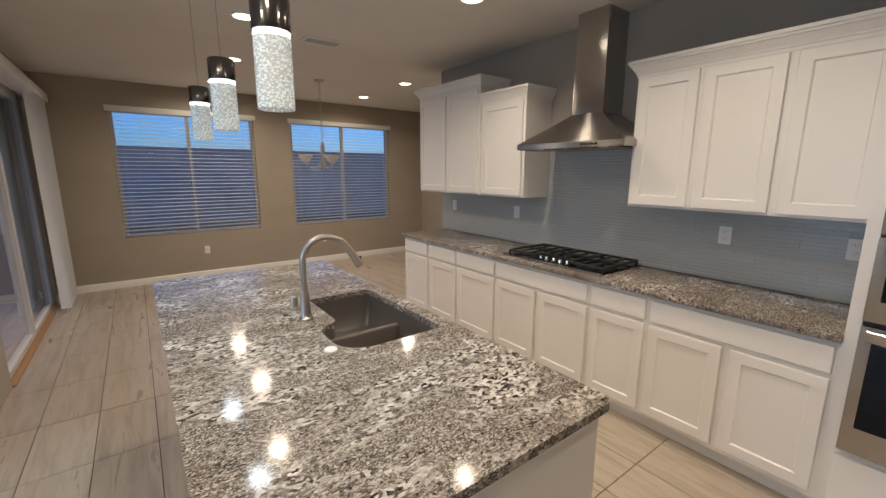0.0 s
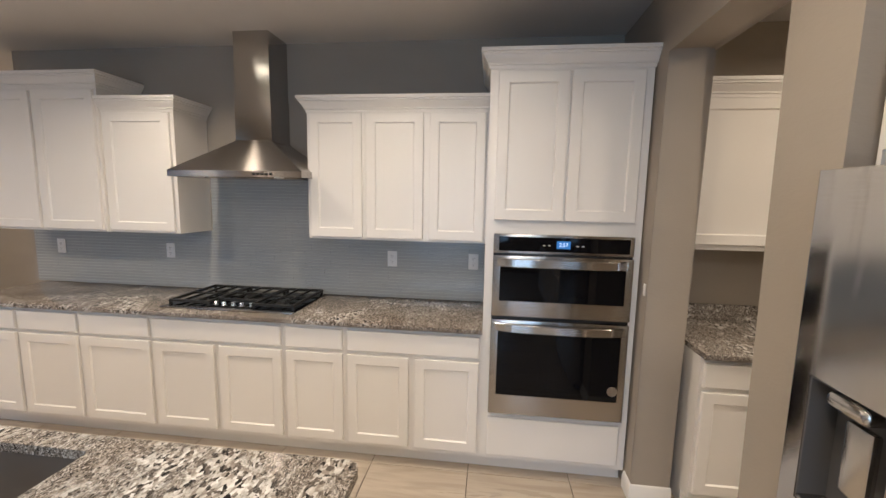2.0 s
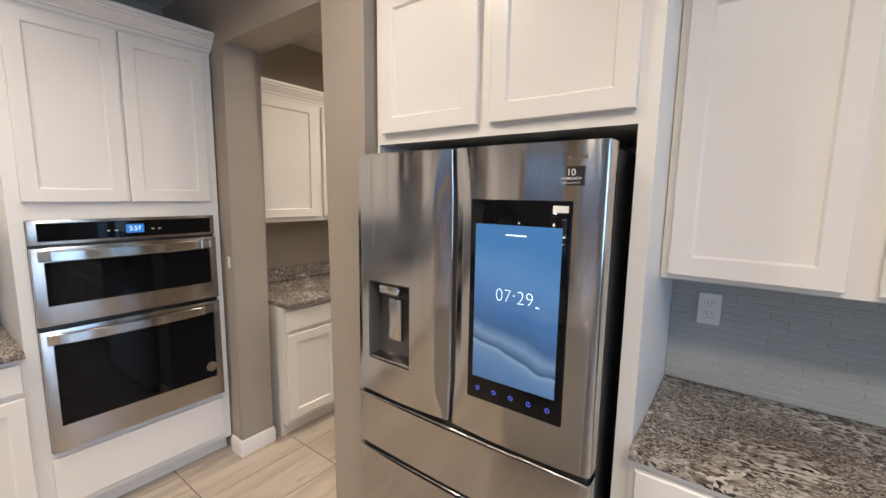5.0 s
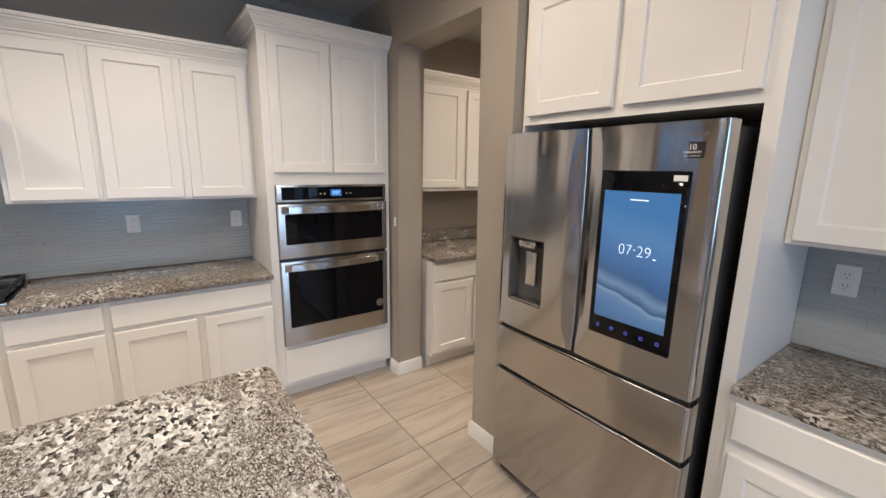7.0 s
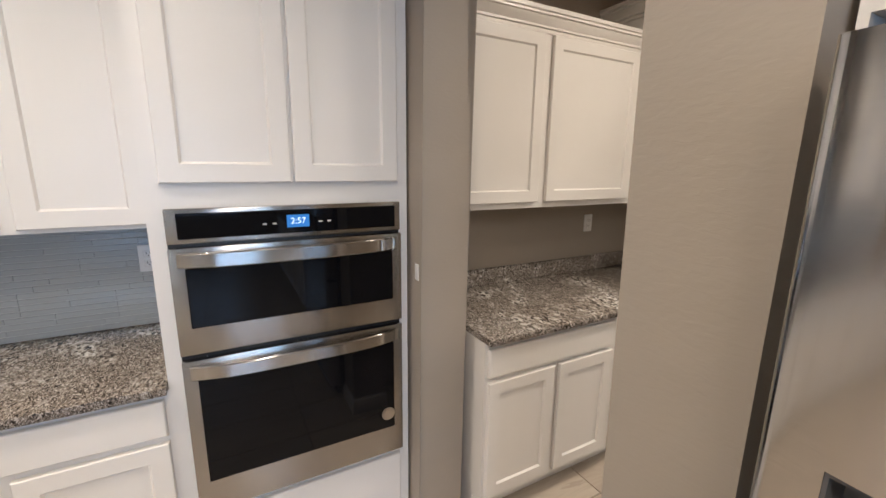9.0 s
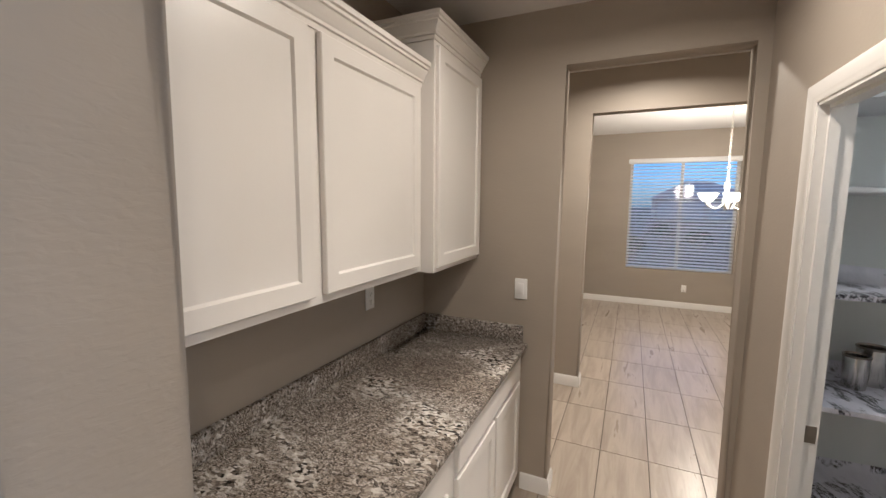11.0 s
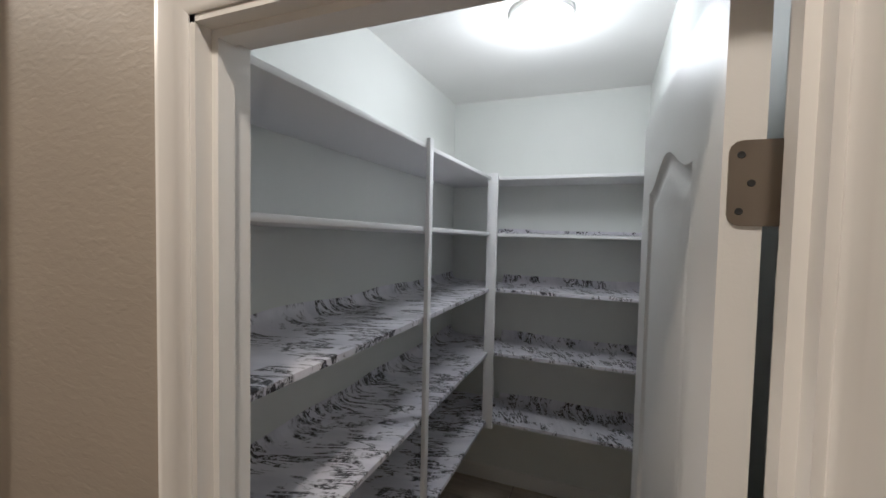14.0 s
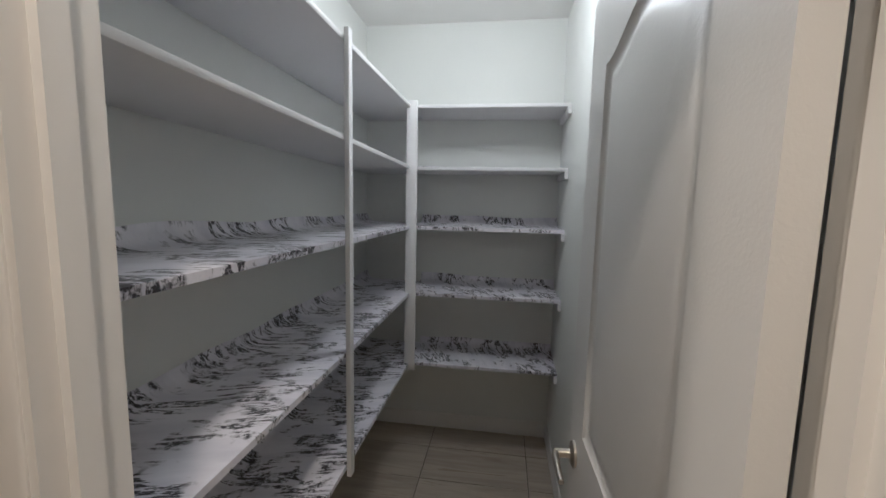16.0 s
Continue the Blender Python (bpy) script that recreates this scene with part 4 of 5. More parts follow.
# screen panel
sa, sb = 0.521, 0.826
bm = bmesh.new()
rbox(bm, sa, sb, -0.0115, 0.002, 0.978, 1.596, 0.0035, 2)
pn = part("screen_panel", bm, M_OVENGLASS, right, "black glass touch panel")
bm = bmesh.new()
box(bm, sa + 0.020, sb - 0.021, -0.0125, -0.011, 1.052, 1.525)
part("screen", bm, M_SCREEN, pn, "lit blue screen with a dune landscape")
lettering("screen_clock", "07 29", 0.056, pose((sa + sb) / 2, -0.0128, 1.319) @ FRONT, M_LEDTXT, pn, 0.0002, 0.95, 2.0)
for x, w_, z in ((0.672, 0.064, 1.495), (0.745, 0.011, 1.300), (0.673, 0.004, 1.322)):
    bm = bmesh.new()
    box(bm, x - w_ / 2, x + w_ / 2, -0.0130, -0.0123, z, z + 0.004)
    part("screen_mark", bm, M_LEDTXT, pn)
for i in range(5):
    bm = bmesh.new()
    lathe(bm, [(0.007, 0), (0.007, 0.0006), (0.0045, 0.0007), (0.0045, 0.0)], 12, (sa + 0.040 + 0.0565 * i, -0.0122, 1.015), "y", False)
    part("touch_key", bm, M_ICON, pn, "glowing blue touch key")
bm = bmesh.new()
box(bm, 0.776, 0.818, -0.0124, -0.011, 1.565, 1.583)
part("small_label", bm, M_PLATE, pn, "small white paper label")
bm = bmesh.new()
box(bm, 0.782, 0.851, -0.0052, 0.004, 1.635, 1.684)
lb = part("warranty_label", bm, M_BLACK, right, "black warranty sticker")
lettering("label_number", "10", 0.024, pose(0.8165, -0.0056, 1.668) @ FRONT, M_PLATE, lb)
lettering("label_words", "WARRANTY", 0.0098, pose(0.8165, -0.0056, 1.653) @ FRONT, M_PLATE, lb)
lettering("label_foot", "DIGITAL INVERTER", 0.0056, pose(0.8165, -0.0056, 1.642) @ FRONT, M_VINYL, lb)
bm = bmesh.new()
for i in range(7):
    box(bm, 0.766 + 0.0133 * i, 0.7765 + 0.0133 * i, -0.0052, 0.004, 1.701, 1.711)
part("badge", bm, M_TREADW, right, "plain dark maker's badge")


# ---- switches and sockets ----
def socket(m, group="wall sockets"):
    o = thing("wall_socket", "white duplex wall socket with cover plate", "wall socket", group, m)
    bm = bmesh.new()
    rbox(bm, -0.036, 0.036, -0.007, 0, -0.058, 0.058, 0.003)
    part("cover_plate", bm, M_PLATE, o)
    for z in (0.02, -0.02):
        bm = bmesh.new()
        rbox(bm, -0.017, 0.017, -0.0095, -0.006, z - 0.014, z + 0.014, 0.004, 2)
        f = part("outlet", bm, M_PLATE, o)
        bm = bmesh.new()
        for x in (-0.007, 0.006):
            box(bm, x, x + 0.002, -0.0098, -0.009, z - 0.002, z + 0.008)
        box(bm, -0.002, 0.002, -0.0098, -0.009, z - 0.010, z - 0.006)
        part("slots", bm, M_DARK, f)
    return o


def switch(m):
    o = thing("light_switch", "white rocker light switch with cover plate", "light switch", "light switches", m)
    bm = bmesh.new()
    rbox(bm, -0.036, 0.036, -0.007, 0, -0.06, 0.06, 0.003)
    part("cover_plate", bm, M_PLATE, o)
    bm = bmesh.new()
    rbox(bm, -0.016, 0.016, -0.011, -0.006, -0.033, 0.033, 0.002)
    part("rocker", bm, M_PLATE, o)
    return o


so1 = socket(pose(3.0195, 3.78, 1.215, 0, 0, EASTWARD))
for y in (2.80, 1.005, 0.405):
    copy_thing(so1, pose(3.0195, y, 1.21, 0, 0, EASTWARD))
for x, y in ((0.041, 1.207), (-0.62, 1.207)):
    copy_thing(so1, pose(x, -1.1595, y, 0, 0, SOUTHWARD))
for x in (0.807, 2.634):
    copy_thing(so1, pose(x, 7.029, 0.42, 0, 0, 0))
copy_thing(so1, pose(0.84, -7.999, 0.33, 0, 0, SOUTHWARD))
copy_thing(so1, pose(2.879, -2.055, 1.24, 0, 0, EASTWARD))
sw = switch(pose(2.345, -0.549, 1.20, 0, 0, SOUTHWARD))
copy_thing(sw, pose(2.246, -2.659, 1.232, 0, 0, SOUTHWARD))


# ---- ceiling lights ----
def downlight(x, y, z=CEIL, watts=16.0, spread=162):
    o = thing("recessed_downlight", "round white recessed ceiling light, lit warm", "downlight", "recessed downlights", pose(x, y, z))
    bm = bmesh.new()
    lathe(bm, [(0.092, -0.0005), (0.090, -0.006), (0.072, -0.008), (0.070, -0.002)], 32, caps=False)
    part("trim_ring", bm, M_PLATE, o)
    bm = bmesh.new()
    lathe(bm, [(0.071, -0.002), (0.071, -0.004), (0.001, -0.005)], 32)
    part("lens", bm, M_CAN, o)
    lamp("downlight_lamp", "AREA", (x, y, z - 0.012), watts, 0.13, spread=spread)
    return o


CANW = 16.0
# The last two cans are unseen, added to brighten fridge wall and side cabinets.
for x, y in ((0.82, 3.58), (0.99, 4.95), (1.0, 6.3), (1.97, 2.3), (3.04, 4.89), (3.05, 6.15), (1.90, 0.92), (1.12, 0.12), (-0.05, 0.55), (-0.8, 0.7)):
    downlight(x, y, CEIL, CANW * (1.2 if y > 3 or x < -0.5 else 0.75 if y < 1 else 0.95), 135 if x > 1.5 and y < 3 else 162)
# Unseen can at a guessed spot, added as fill for the living side.
downlight(-2.6, 1.2, CEIL, CANW)
downlight(1.70, -1.70, CEIL, 17.0)
downlight(1.60, -3.50, 2.86, 36.0)

for y in (1.285, 2.06, 2.80):
    p = thing("pendant_light", "lit bubble-glass cylinder pendant with a dark chrome cap", "pendant light", "island pendants", pose(0.378, y, 0.012))
    bm = bmesh.new()
    lathe(bm, [(0.047, 1.765), (0.050, 1.768), (0.050, 1.953)], 40)
    part("glass_cylinder", bm, M_BUBBLE, p, "clear glass cylinder full of lit bubbles")
    bm = bmesh.new()
    lathe(bm, [(0.049, 1.9535), (0.049, 1.968)], 40)
    part("led_ring", bm, M_BUBBLETOP, p)
    bm = bmesh.new()
    lathe(bm, [(0.052, 1.969), (0.052, 2.05), (0.049, 2.055), (0.006, 2.056)], 40)
    part("cap", bm, mat("dark_chrome", (0.16, 0.15, 0.145), 0.16, 1.0), p, "dark chrome cap")
    bm = bmesh.new()
    tube(bm, [(0, 0, 2.056), (0, 0, 2.72)], 0.0016, 6)
    part("cable", bm, mat("steel_cable", (0.25, 0.24, 0.23), 0.5), p)
    bm = bmesh.new()
    lathe(bm, [(0.06, CEIL - 0.013), (0.06, CEIL - 0.032), (0.055, CEIL - 0.037), (0.002, CEIL - 0.038)], 28)
    part("canopy", bm, M_NICKEL, p)
    lamp("pendant_lamp", "AREA", (0.378, y, 1.771), 3.0, 0.09, (0.92, 1.0, 0.98), 0, 170)

vent = thing("ceiling_vent", "white slatted ceiling air vent", "air vent", "", pose(1.51, 3.81, CEIL))
bm = bmesh.new()
for q in ((-0.17, 0.17, -0.085, -0.065), (-0.17, 0.17, 0.065, 0.085), (-0.17, -0.15, -0.065, 0.065), (0.15, 0.17, -0.065, 0.065)):
    box(bm, *q, -0.012, -0.0005)
part("frame", bm, M_PLATE, vent)
bm = bmesh.new()
box(bm, -0.15, 0.15, -0.065, 0.065, -0.003, -0.0008)
part("backing", bm, M_DARK, vent)
for i in range(8):
    bm = bmesh.new()
    box(bm, -0.15, 0.15, -0.008, 0.008, -0.001, 0.001)
    s = part("slat", bm, M_PLATE, vent)
    s.matrix_basis = pose(0, -0.056 + 0.016 * i, -0.008, 35)
pv = copy_thing(vent, pose(3.45, 5.0, CEIL, 0, 0, 90))


def chandelier(name, label, x, y, drop_top, drop, lit, arms, mshade, mbody):
    c = thing(name, label, "chandelier", "", pose(x, y, 0))
    bm = bmesh.new()
    lathe(bm, [(0.065, drop_top - 0.001), (0.062, drop_top - 0.02), (0.02, drop_top - 0.035), (0.008, drop_top - 0.045)], 28)
    part("canopy", bm, mbody, c)
    n = int((drop_top - 0.05 - (drop + 0.30)) / 0.035)
    bm = bmesh.new()
    for i in range(n):
        z = drop_top - 0.05 - 0.035 * i
        a = 0.012
        pts = [((a if i % 2 else 0) * math.cos(k * math.pi / 4), (0 if i % 2 else a) * math.cos(k * math.pi / 4), z - 0.02 + 0.024 * math.sin(k * math.pi / 4)) for k in range(9)]
        tube(bm, pts, 0.0025, 5)
    part("chain", bm, mbody, c)
    bm = bmesh.new()
    lathe(bm, [(0.006, drop + 0.30), (0.02, drop + 0.28), (0.03, drop + 0.22), (0.022, drop + 0.16), (0.028, drop + 0.08), (0.04, drop + 0.03), (0.03, drop - 0.02), (0.012, drop - 0.06), (0.002, drop - 0.08)], 24)
    part("stem", bm, mbody, c)
    for i in range(arms):
        t = 2 * math.pi * (i + 0.3) / arms
        ca, sa_ = math.cos(t), math.sin(t)
        bm = bmesh.new()
        pr = [(0.02, drop + 0.02), (0.06, drop - 0.03), (0.12, drop - 0.055), (0.18, drop - 0.035), (0.215, drop + 0.0), (0.22, drop + 0.03)]
        tube(bm, [(r_ * ca, r_ * sa_, z) for r_, z in pr], 0.009, 10)
        part("arm", bm, mbody, c)
        bm = bmesh.new()
        lathe(bm, [(0.028, drop + 0.03), (0.045, drop + 0.045), (0.075, drop + 0.085), (0.092, drop + 0.125), (0.089, drop + 0.125), (0.07, drop + 0.085), (0.03, drop + 0.05)], 24, (0.22 * ca, 0.22 * sa_, 0), caps=False)
        part("shade", bm, mshade, c, "frosted glass bell shade")
        if lit:
            bm = bmesh.new()
            bmesh.ops.create_uvsphere(bm, u_segments=14, v_segments=8, radius=0.028, matrix=Matrix.Translation((0.22 * ca, 0.22 * sa_, drop + 0.09)))
            part("bulb", bm, M_CAN, c, "lit bulb")
    return c


chandelier("dining_chandelier", "lit white five-arm chandelier with frosted bell shades", 0.72, -5.95, 2.88, 1.72, True, 5, M_SHADE, mat("white_metal", (0.7, 0.68, 0.64), 0.4))
lamp("chandelier_lamp", "POINT", (0.72, -5.95, 1.97), 120.0, 0.18)
chandelier("nook_chandelier", "unlit three-arm chandelier with white shades", 2.06, 5.38, CEIL, 1.68, False, 3, M_SHADEOFF, M_NICKEL)


# ---- windows and blinds ----
def window(name, x0, x1, z0, z1, y, inward, label):
    """A two-pane vinyl window in an opening of a wall; inward is the room's side, -1 for a wall that faces -y."""
    o = tagged(new(name), label, "window", "", "structure")
    o.matrix_basis = pose(0, y, 0)
    t, d = 0.045, inward
    ya, yb = sorted((-d * 0.05, -d * 0.11))
    bm = bmesh.new()
    for q in ((x0, x1, z0, z0 + t), (x0, x1, z1 - t, z1), (x0, x0 + t, z0 + t, z1 - t), (x1 - t, x1, z0 + t, z1 - t)):
        box(bm, q[0], q[1], ya, yb, q[2], q[3])
    f = part("window_frame", bm, M_VINYL, o)
    xm = (x0 + x1) / 2
    bm = bmesh.new()
    box(bm, xm - 0.022, xm + 0.022, ya, yb, z0 + t, z1 - t)
    part("mullion", bm, M_VINYL, o)
    for a, b in ((x0 + t, xm - 0.022), (xm + 0.022, x1 - t)):
        bm = bmesh.new()
        box(bm, a, b, (ya + yb) / 2 - 0.002, (ya + yb) / 2 + 0.002, z0 + t, z1 - t)
        p = part("pane", bm, M_GLASS, o, "clear glass pane")
        p.visible_shadow = False
    bm = bmesh.new()
    box(bm, x0, x1, *sorted((-d * 0.002, -d * 0.05)), z0 - 0.0, z0 + 0.012)
    part("window_sill", bm, M_WALL, o)
    return o


def blind(x0, x1, z0, z1, y, inward, tilt, pitch=0.052):
    o = thing("window_blind", "white faux-wood horizontal blind, lowered with slats half open", "blind", "window blinds", pose(0, y, 0))
    s = inward
    bm = bmesh.new()
    rbox(bm, x0 - 0.03, x1 + 0.03, *sorted((s * 0.005, s * 0.03)), z1 - 0.045, z1 + 0.03, 0.004)
    part("valance", bm, M_BLIND, o, "white valance board")
    bm = bmesh.new()
    rbox(bm, x0 + 0.012, x1 - 0.012, -0.046 * s - 0.02, -0.046 * s + 0.02, z0 + 0.015, z0 + 0.032, 0.003)
    br = part("bottom_rail", bm, M_BLIND, o)
    bm = bmesh.new()
    box(bm, x0 + 0.01, x1 - 0.01, -0.025, 0.025, -0.0015, 0.0015)
    me = mesh_of("slat", bm, M_BLIND)
    z = z0 + 0.05
    while z < z1 - 0.04:
        sl = new("slat", me)
        sl.parent = o
        sl.matrix_basis = pose(0, -0.024 * s, z, tilt)
        z += pitch
    for x in (x0 + 0.12, (x0 + x1) / 2, x1 - 0.12):
        bm = bmesh.new()
        box(bm, x - 0.0015, x + 0.0015, -0.024 * s - 0.0275, -0.024 * s - 0.0262, z0 + 0.02, z1)
        part("ladder_cord", bm, M_BLIND, o)
    return o


window("window_1", *WINA, 7.03, -1, "wide two-pane window, dusk outside")
window("window_2", *WINB, 7.03, -1, "wide two-pane window, dusk outside")
window("window_3", *WINF, -8.0, 1, "two-pane dining room window, dusk outside")
blind(*WINA, 7.03, -1, 8)
blind(*WINB, 7.03, -1, 8)
blind(*WINF, -8.0, 1, -22)

wl = tagged(new("window_4"), "wide two-pane living room window, dusk outside", "window", "", "structure")
bm = bmesh.new()
for q in ((-0.2, 2.4, 0.6, 0.65), (-0.2, 2.4, 2.35, 2.4), (-0.2, -0.15, 0.65, 2.35), (2.35, 2.4, 0.65, 2.35), (1.07, 1.13, 0.65, 2.35)):
    box(bm, -4.79, -4.74, *q)
part("window_frame", bm, M_VINYL, wl)
for a, b in ((-0.15, 1.07), (1.13, 2.35)):
    bm = bmesh.new()
    box(bm, -4.767, -4.763, a, b, 0.65, 2.35)
    p = part("pane", bm, M_GLASS, wl)
    p.visible_shadow = False
dayl = new("window_daylight", bpy.data.lights.new("window_daylight", "AREA"))
dayl.data.energy, dayl.data.color, dayl.data.shape, dayl.data.size, dayl.data.size_y = 58.0, (0.52, 0.75, 1.0), "RECTANGLE", 2.4, 1.6
dayl.matrix_world = look((-4.72, 1.1, 1.5), (0, 1.1, 1.4))

sd = tagged(new("sliding_door_1"), "white framed glass sliding patio door", "sliding door", "", "structure")
bm = bmesh.new()
for q in ((4.2, 6.55, 0, 0.06), (4.2, 6.55, 2.34, 2.40), (4.2, 4.26, 0.06, 2.34), (6.49, 6.55, 0.06, 2.34), (5.33, 5.42, 0.06, 2.34)):
    box(bm, -0.96, -0.90, q[0], q[1], q[2], q[3])
part("door_frame", bm, M_VINYL, sd)
for a, b in ((4.26, 5.33), (5.42, 6.49)):
    bm = bmesh.new()
    box(bm, -0.932, -0.928, a, b, 0.06, 2.34)
    p = part("pane", bm, M_GLASS, sd)
    p.visible_shadow = False
bm = bmesh.new()
rbox(bm, -0.90, -0.85, 4.2, 6.55, 0.0, 0.02, 0.004)
part("threshold", bm, M_SILL, sd, "brown wooden threshold strip")
vb = thing("vertical_blind", "white vertical blind drawn to one side", "blind")
bm = bmesh.new()
rbox(bm, -0.868, -0.69, 3.9, 7.0, 2.40, 2.50, 0.006)
part("valance", bm, M_BLIND, vb)
for i in range(26):
    bm = bmesh.new()
    a = ring(bm, [(-0.044 + 0.0147 * k, 0.004 * math.sin(math.pi * k / 6), 0.03) for k in range(7)])
    b = ring(bm, [(v.co.x, v.co.y, 2.41) for v in a])
    skin(bm, [a, b], False, False)
    s = part("vane", bm, M_BLIND, vb)
    s.matrix_basis = pose(-0.755, 6.22 + 0.026 * i, 0, 0, 0, 8 + 6 * math.sin(i * 2.1))


# ---- pantry ----
SH = (2.09, 1.75, 1.412, 1.02, 0.595)
PY, PX = -2.17, -0.83
side = thing("pantry_shelving", "white painted pantry shelves along the side wall lined with marbled paper", "shelving")
back = thing("pantry_shelving", "white painted pantry shelves across the end wall lined with marbled paper", "shelving")


def shelf_paper(x0, x1, y0, y1, z, up, parent, drop=0.019, turnup=0.055):
    """Paper over a shelf: wraps the front edge, lies a little wavy and turns up at the wall on side 'up'."""
    bm = bmesh.new()
    along_x = up == "y"
    L = (x1 - x0) if along_x else (y1 - y0)
    n = max(6, int(L / 0.05))
    rows = []
    for i in range(n + 1):
        u = i / n
        rise = turnup * (1 + 0.4 * noise.noise((u * L * 3, z * 7, 0.3)))
        wav = 0.0015 + 0.002 * (noise.noise((u * L * 5, z * 3, 2)) + 0.5)
        d = (y1 - y0) if along_x else (x1 - x0)
        pr = [(d + 0.001, 0.0006 - drop), (d + 0.0015, 0.0005), (d - 0.006, 0.0022), (d * 0.75, wav), (d * 0.4, wav * 1.6), (0.075, 0.003), (0.040, 0.14 * rise), (0.018, 0.36 * rise), (0.007, 0.64 * rise), (0.002, rise)]
        if along_x:
            rows.append(ring(bm, [(x0 + u * L, y0 + q, z + h) for q, h in pr]))
        else:
            rows.append(ring(bm, [(x0 + q, y0 + u * L, z + h) for q, h in pr]))
    skin(bm, rows, False, False)
    return part("shelf_paper", bm, M_LINER if along_x else M_LINERB, parent, "white marbled shelf paper with charcoal veins")


for k, z in enumerate(SH):
    bm = bmesh.new()
    rbox(bm, -1.177, 1.088, -2.547, PY, z - 0.019, z, 0.004)
    boards = [part("shelf_board", bm, M_SHELF, side)]
    bm = bmesh.new()
    rbox(bm, -1.177, PX, PY + 0.0005, -1.301, z - 0.019, z, 0.004)
    part("shelf_board", bm, M_SHELF, back)
    for q, o in (((1.07, 1.0885, -2.528, PY - 0.02, z - 0.06, z - 0.0195), side), ((-1.153, PX + 0.012, -1.32, -1.301, z - 0.06, z - 0.0195), back)):
        bm = bmesh.new()
        rbox(bm, *q, 0.002, 1)
        part("cleat", bm, M_SHELF, o)
    if k == 1:
        boards.append(shelf_paper(-1.173, 1.086, -2.546, PY - 0.05, z, "y", side, 0.0, 0.016))
        shelf_paper(-1.176, PX - 0.05, PY - 0.04, -1.303, z, "x", back, 0.0, 0.028)
    if k >= 2:
        boards.append(shelf_paper(-1.173, 1.086, -2.546, PY, z, "y", side))
        shelf_paper(-1.176, PX, PY + 0.002, -1.303, z, "x", back)
    # two of the boards run a little uphill towards the doorway
    for ob in boards:
        for v in ob.data.vertices:
            v.co.z += (0.0, 0.038, 0.014, 0.0, 0.0)[k] * (v.co.x + 1.177) / 2.265
for (x, y, w, d), o in (((0.12, PY + 0.002, 0.034, 0.018), side), ((PX + 0.002, PY - 0.022, 0.020, 0.062), back)):
    bm = bmesh.new()
    rbox(bm, x, x + w, y, y + d, 0.55, 2.11, 0.003)
    part("post", bm, M_SHELF, o, "upright white post")

for x, y, rr, h in ((0.875, -2.40, 0.040, 0.125), (0.80, -2.47, 0.050, 0.145)):
    c = thing("metal_tumbler", "brushed steel tumbler with a dark rim on a papered shelf", "tumbler", "pantry tumblers", pose(x, y, SH[3] + 0.007))
    bm = bmesh.new()
    lathe(bm, [(0.001, 0), (rr * 0.88, 0), (rr * 0.9, 0.004), (rr, h), (rr - 0.0025, h), (rr * 0.88, 0.008), (0.001, 0.006)], 32, caps=False)
    part("cup", bm, M_STEELH, c)
    bm = bmesh.new()
    lathe(bm, [(rr - 0.004, h - 0.001), (rr + 0.002, h - 0.001), (rr + 0.0025, h + 0.005), (rr - 0.002, h + 0.007), (rr - 0.004, h - 0.001)], 32, caps=False)
    part("rim", bm, M_TREADW, c, "dark rolled rim")

pl = thing("pantry_light", "white dome ceiling light, lit, in the pantry", "ceiling light", "", pose(-0.15, -1.80, 2.66))
bm = bmesh.new()
lathe(bm, [(0.13, -0.001), (0.13, -0.015), (0.125, -0.02)], 36)
part("base_ring", bm, M_PLATE, pl)
bm = bmesh.new()
lathe(bm, [(0.122, -0.018), (0.11, -0.045), (0.075, -0.068), (0.03, -0.078), (0.001, -0.079)], 36)
part("dome", bm, M_PANTRYLIGHT, pl)
lamp("pantry_lamp", "POINT", (-0.15, -1.80, 2.47), 16.0, 0.10, (1.0, 0.92, 0.79))

# pantry doorway: lining, casing and the open door
oy0, oy1, oz = PDOOR[0], PDOOR[1], PDOOR[3]
fr_ = tagged(new("door_frame_1"), "white painted door lining and casing of the pantry", "door frame", "", "structure")
bm = bmesh.new()
for q in ((1.082, 1.176, oy0 - 0.0005, oy0 + 0.018, 0, oz), (1.082, 1.176, oy1 - 0.018, oy1 + 0.0005, 0, oz), (1.082, 1.176, oy0, oy1, oz - 0.018, oz + 0.0005)):
    box(bm, *q)
for q in ((1.122, 1.15, oy0 + 0.018, oy0 + 0.03, 0, oz - 0.018), (1.122, 1.15, oy1 - 0.03, oy1 - 0.018, 0, oz - 0.018), (1.122, 1.15, oy0 + 0.03, oy1 - 0.03, oz - 0.03, oz - 0.018)):
    box(bm, *q)
part("lining", bm, M_TRIM, fr_)
CAS = [(0.005, 0), (0.005, 0.008), (0.012, 0.012), (0.024, 0.0125), (0.028, 0.015), (0.05, 0.018), (0.06, 0.018), (0.066, 0.014), (0.066, 0)]
for face in (1, -1):
    bm = bmesh.new()
    sweep(bm, [(oy0 + 0.013, 0, 0), (oy0 + 0.013, oz - 0.013, 0), (oy1 - 0.013, oz - 0.013, 0), (oy1 - 0.013, 0, 0)], [(-(o + 0.0), u) for o, u in CAS])
    for v in bm.verts:
        if v.co.x > oy1 - 0.012:
            v.co.x = oy1 - 0.012 + (v.co.x - oy1 + 0.012) * 0.72
        v.co = Vector((1.1705 + v.co.z, v.co.x, v.co.y)) if face == 1 else Vector((1.0895 - v.co.z, v.co.x, v.co.y))
    part("casing", bm, M_TRIM, fr_)
bm = bmesh.new()
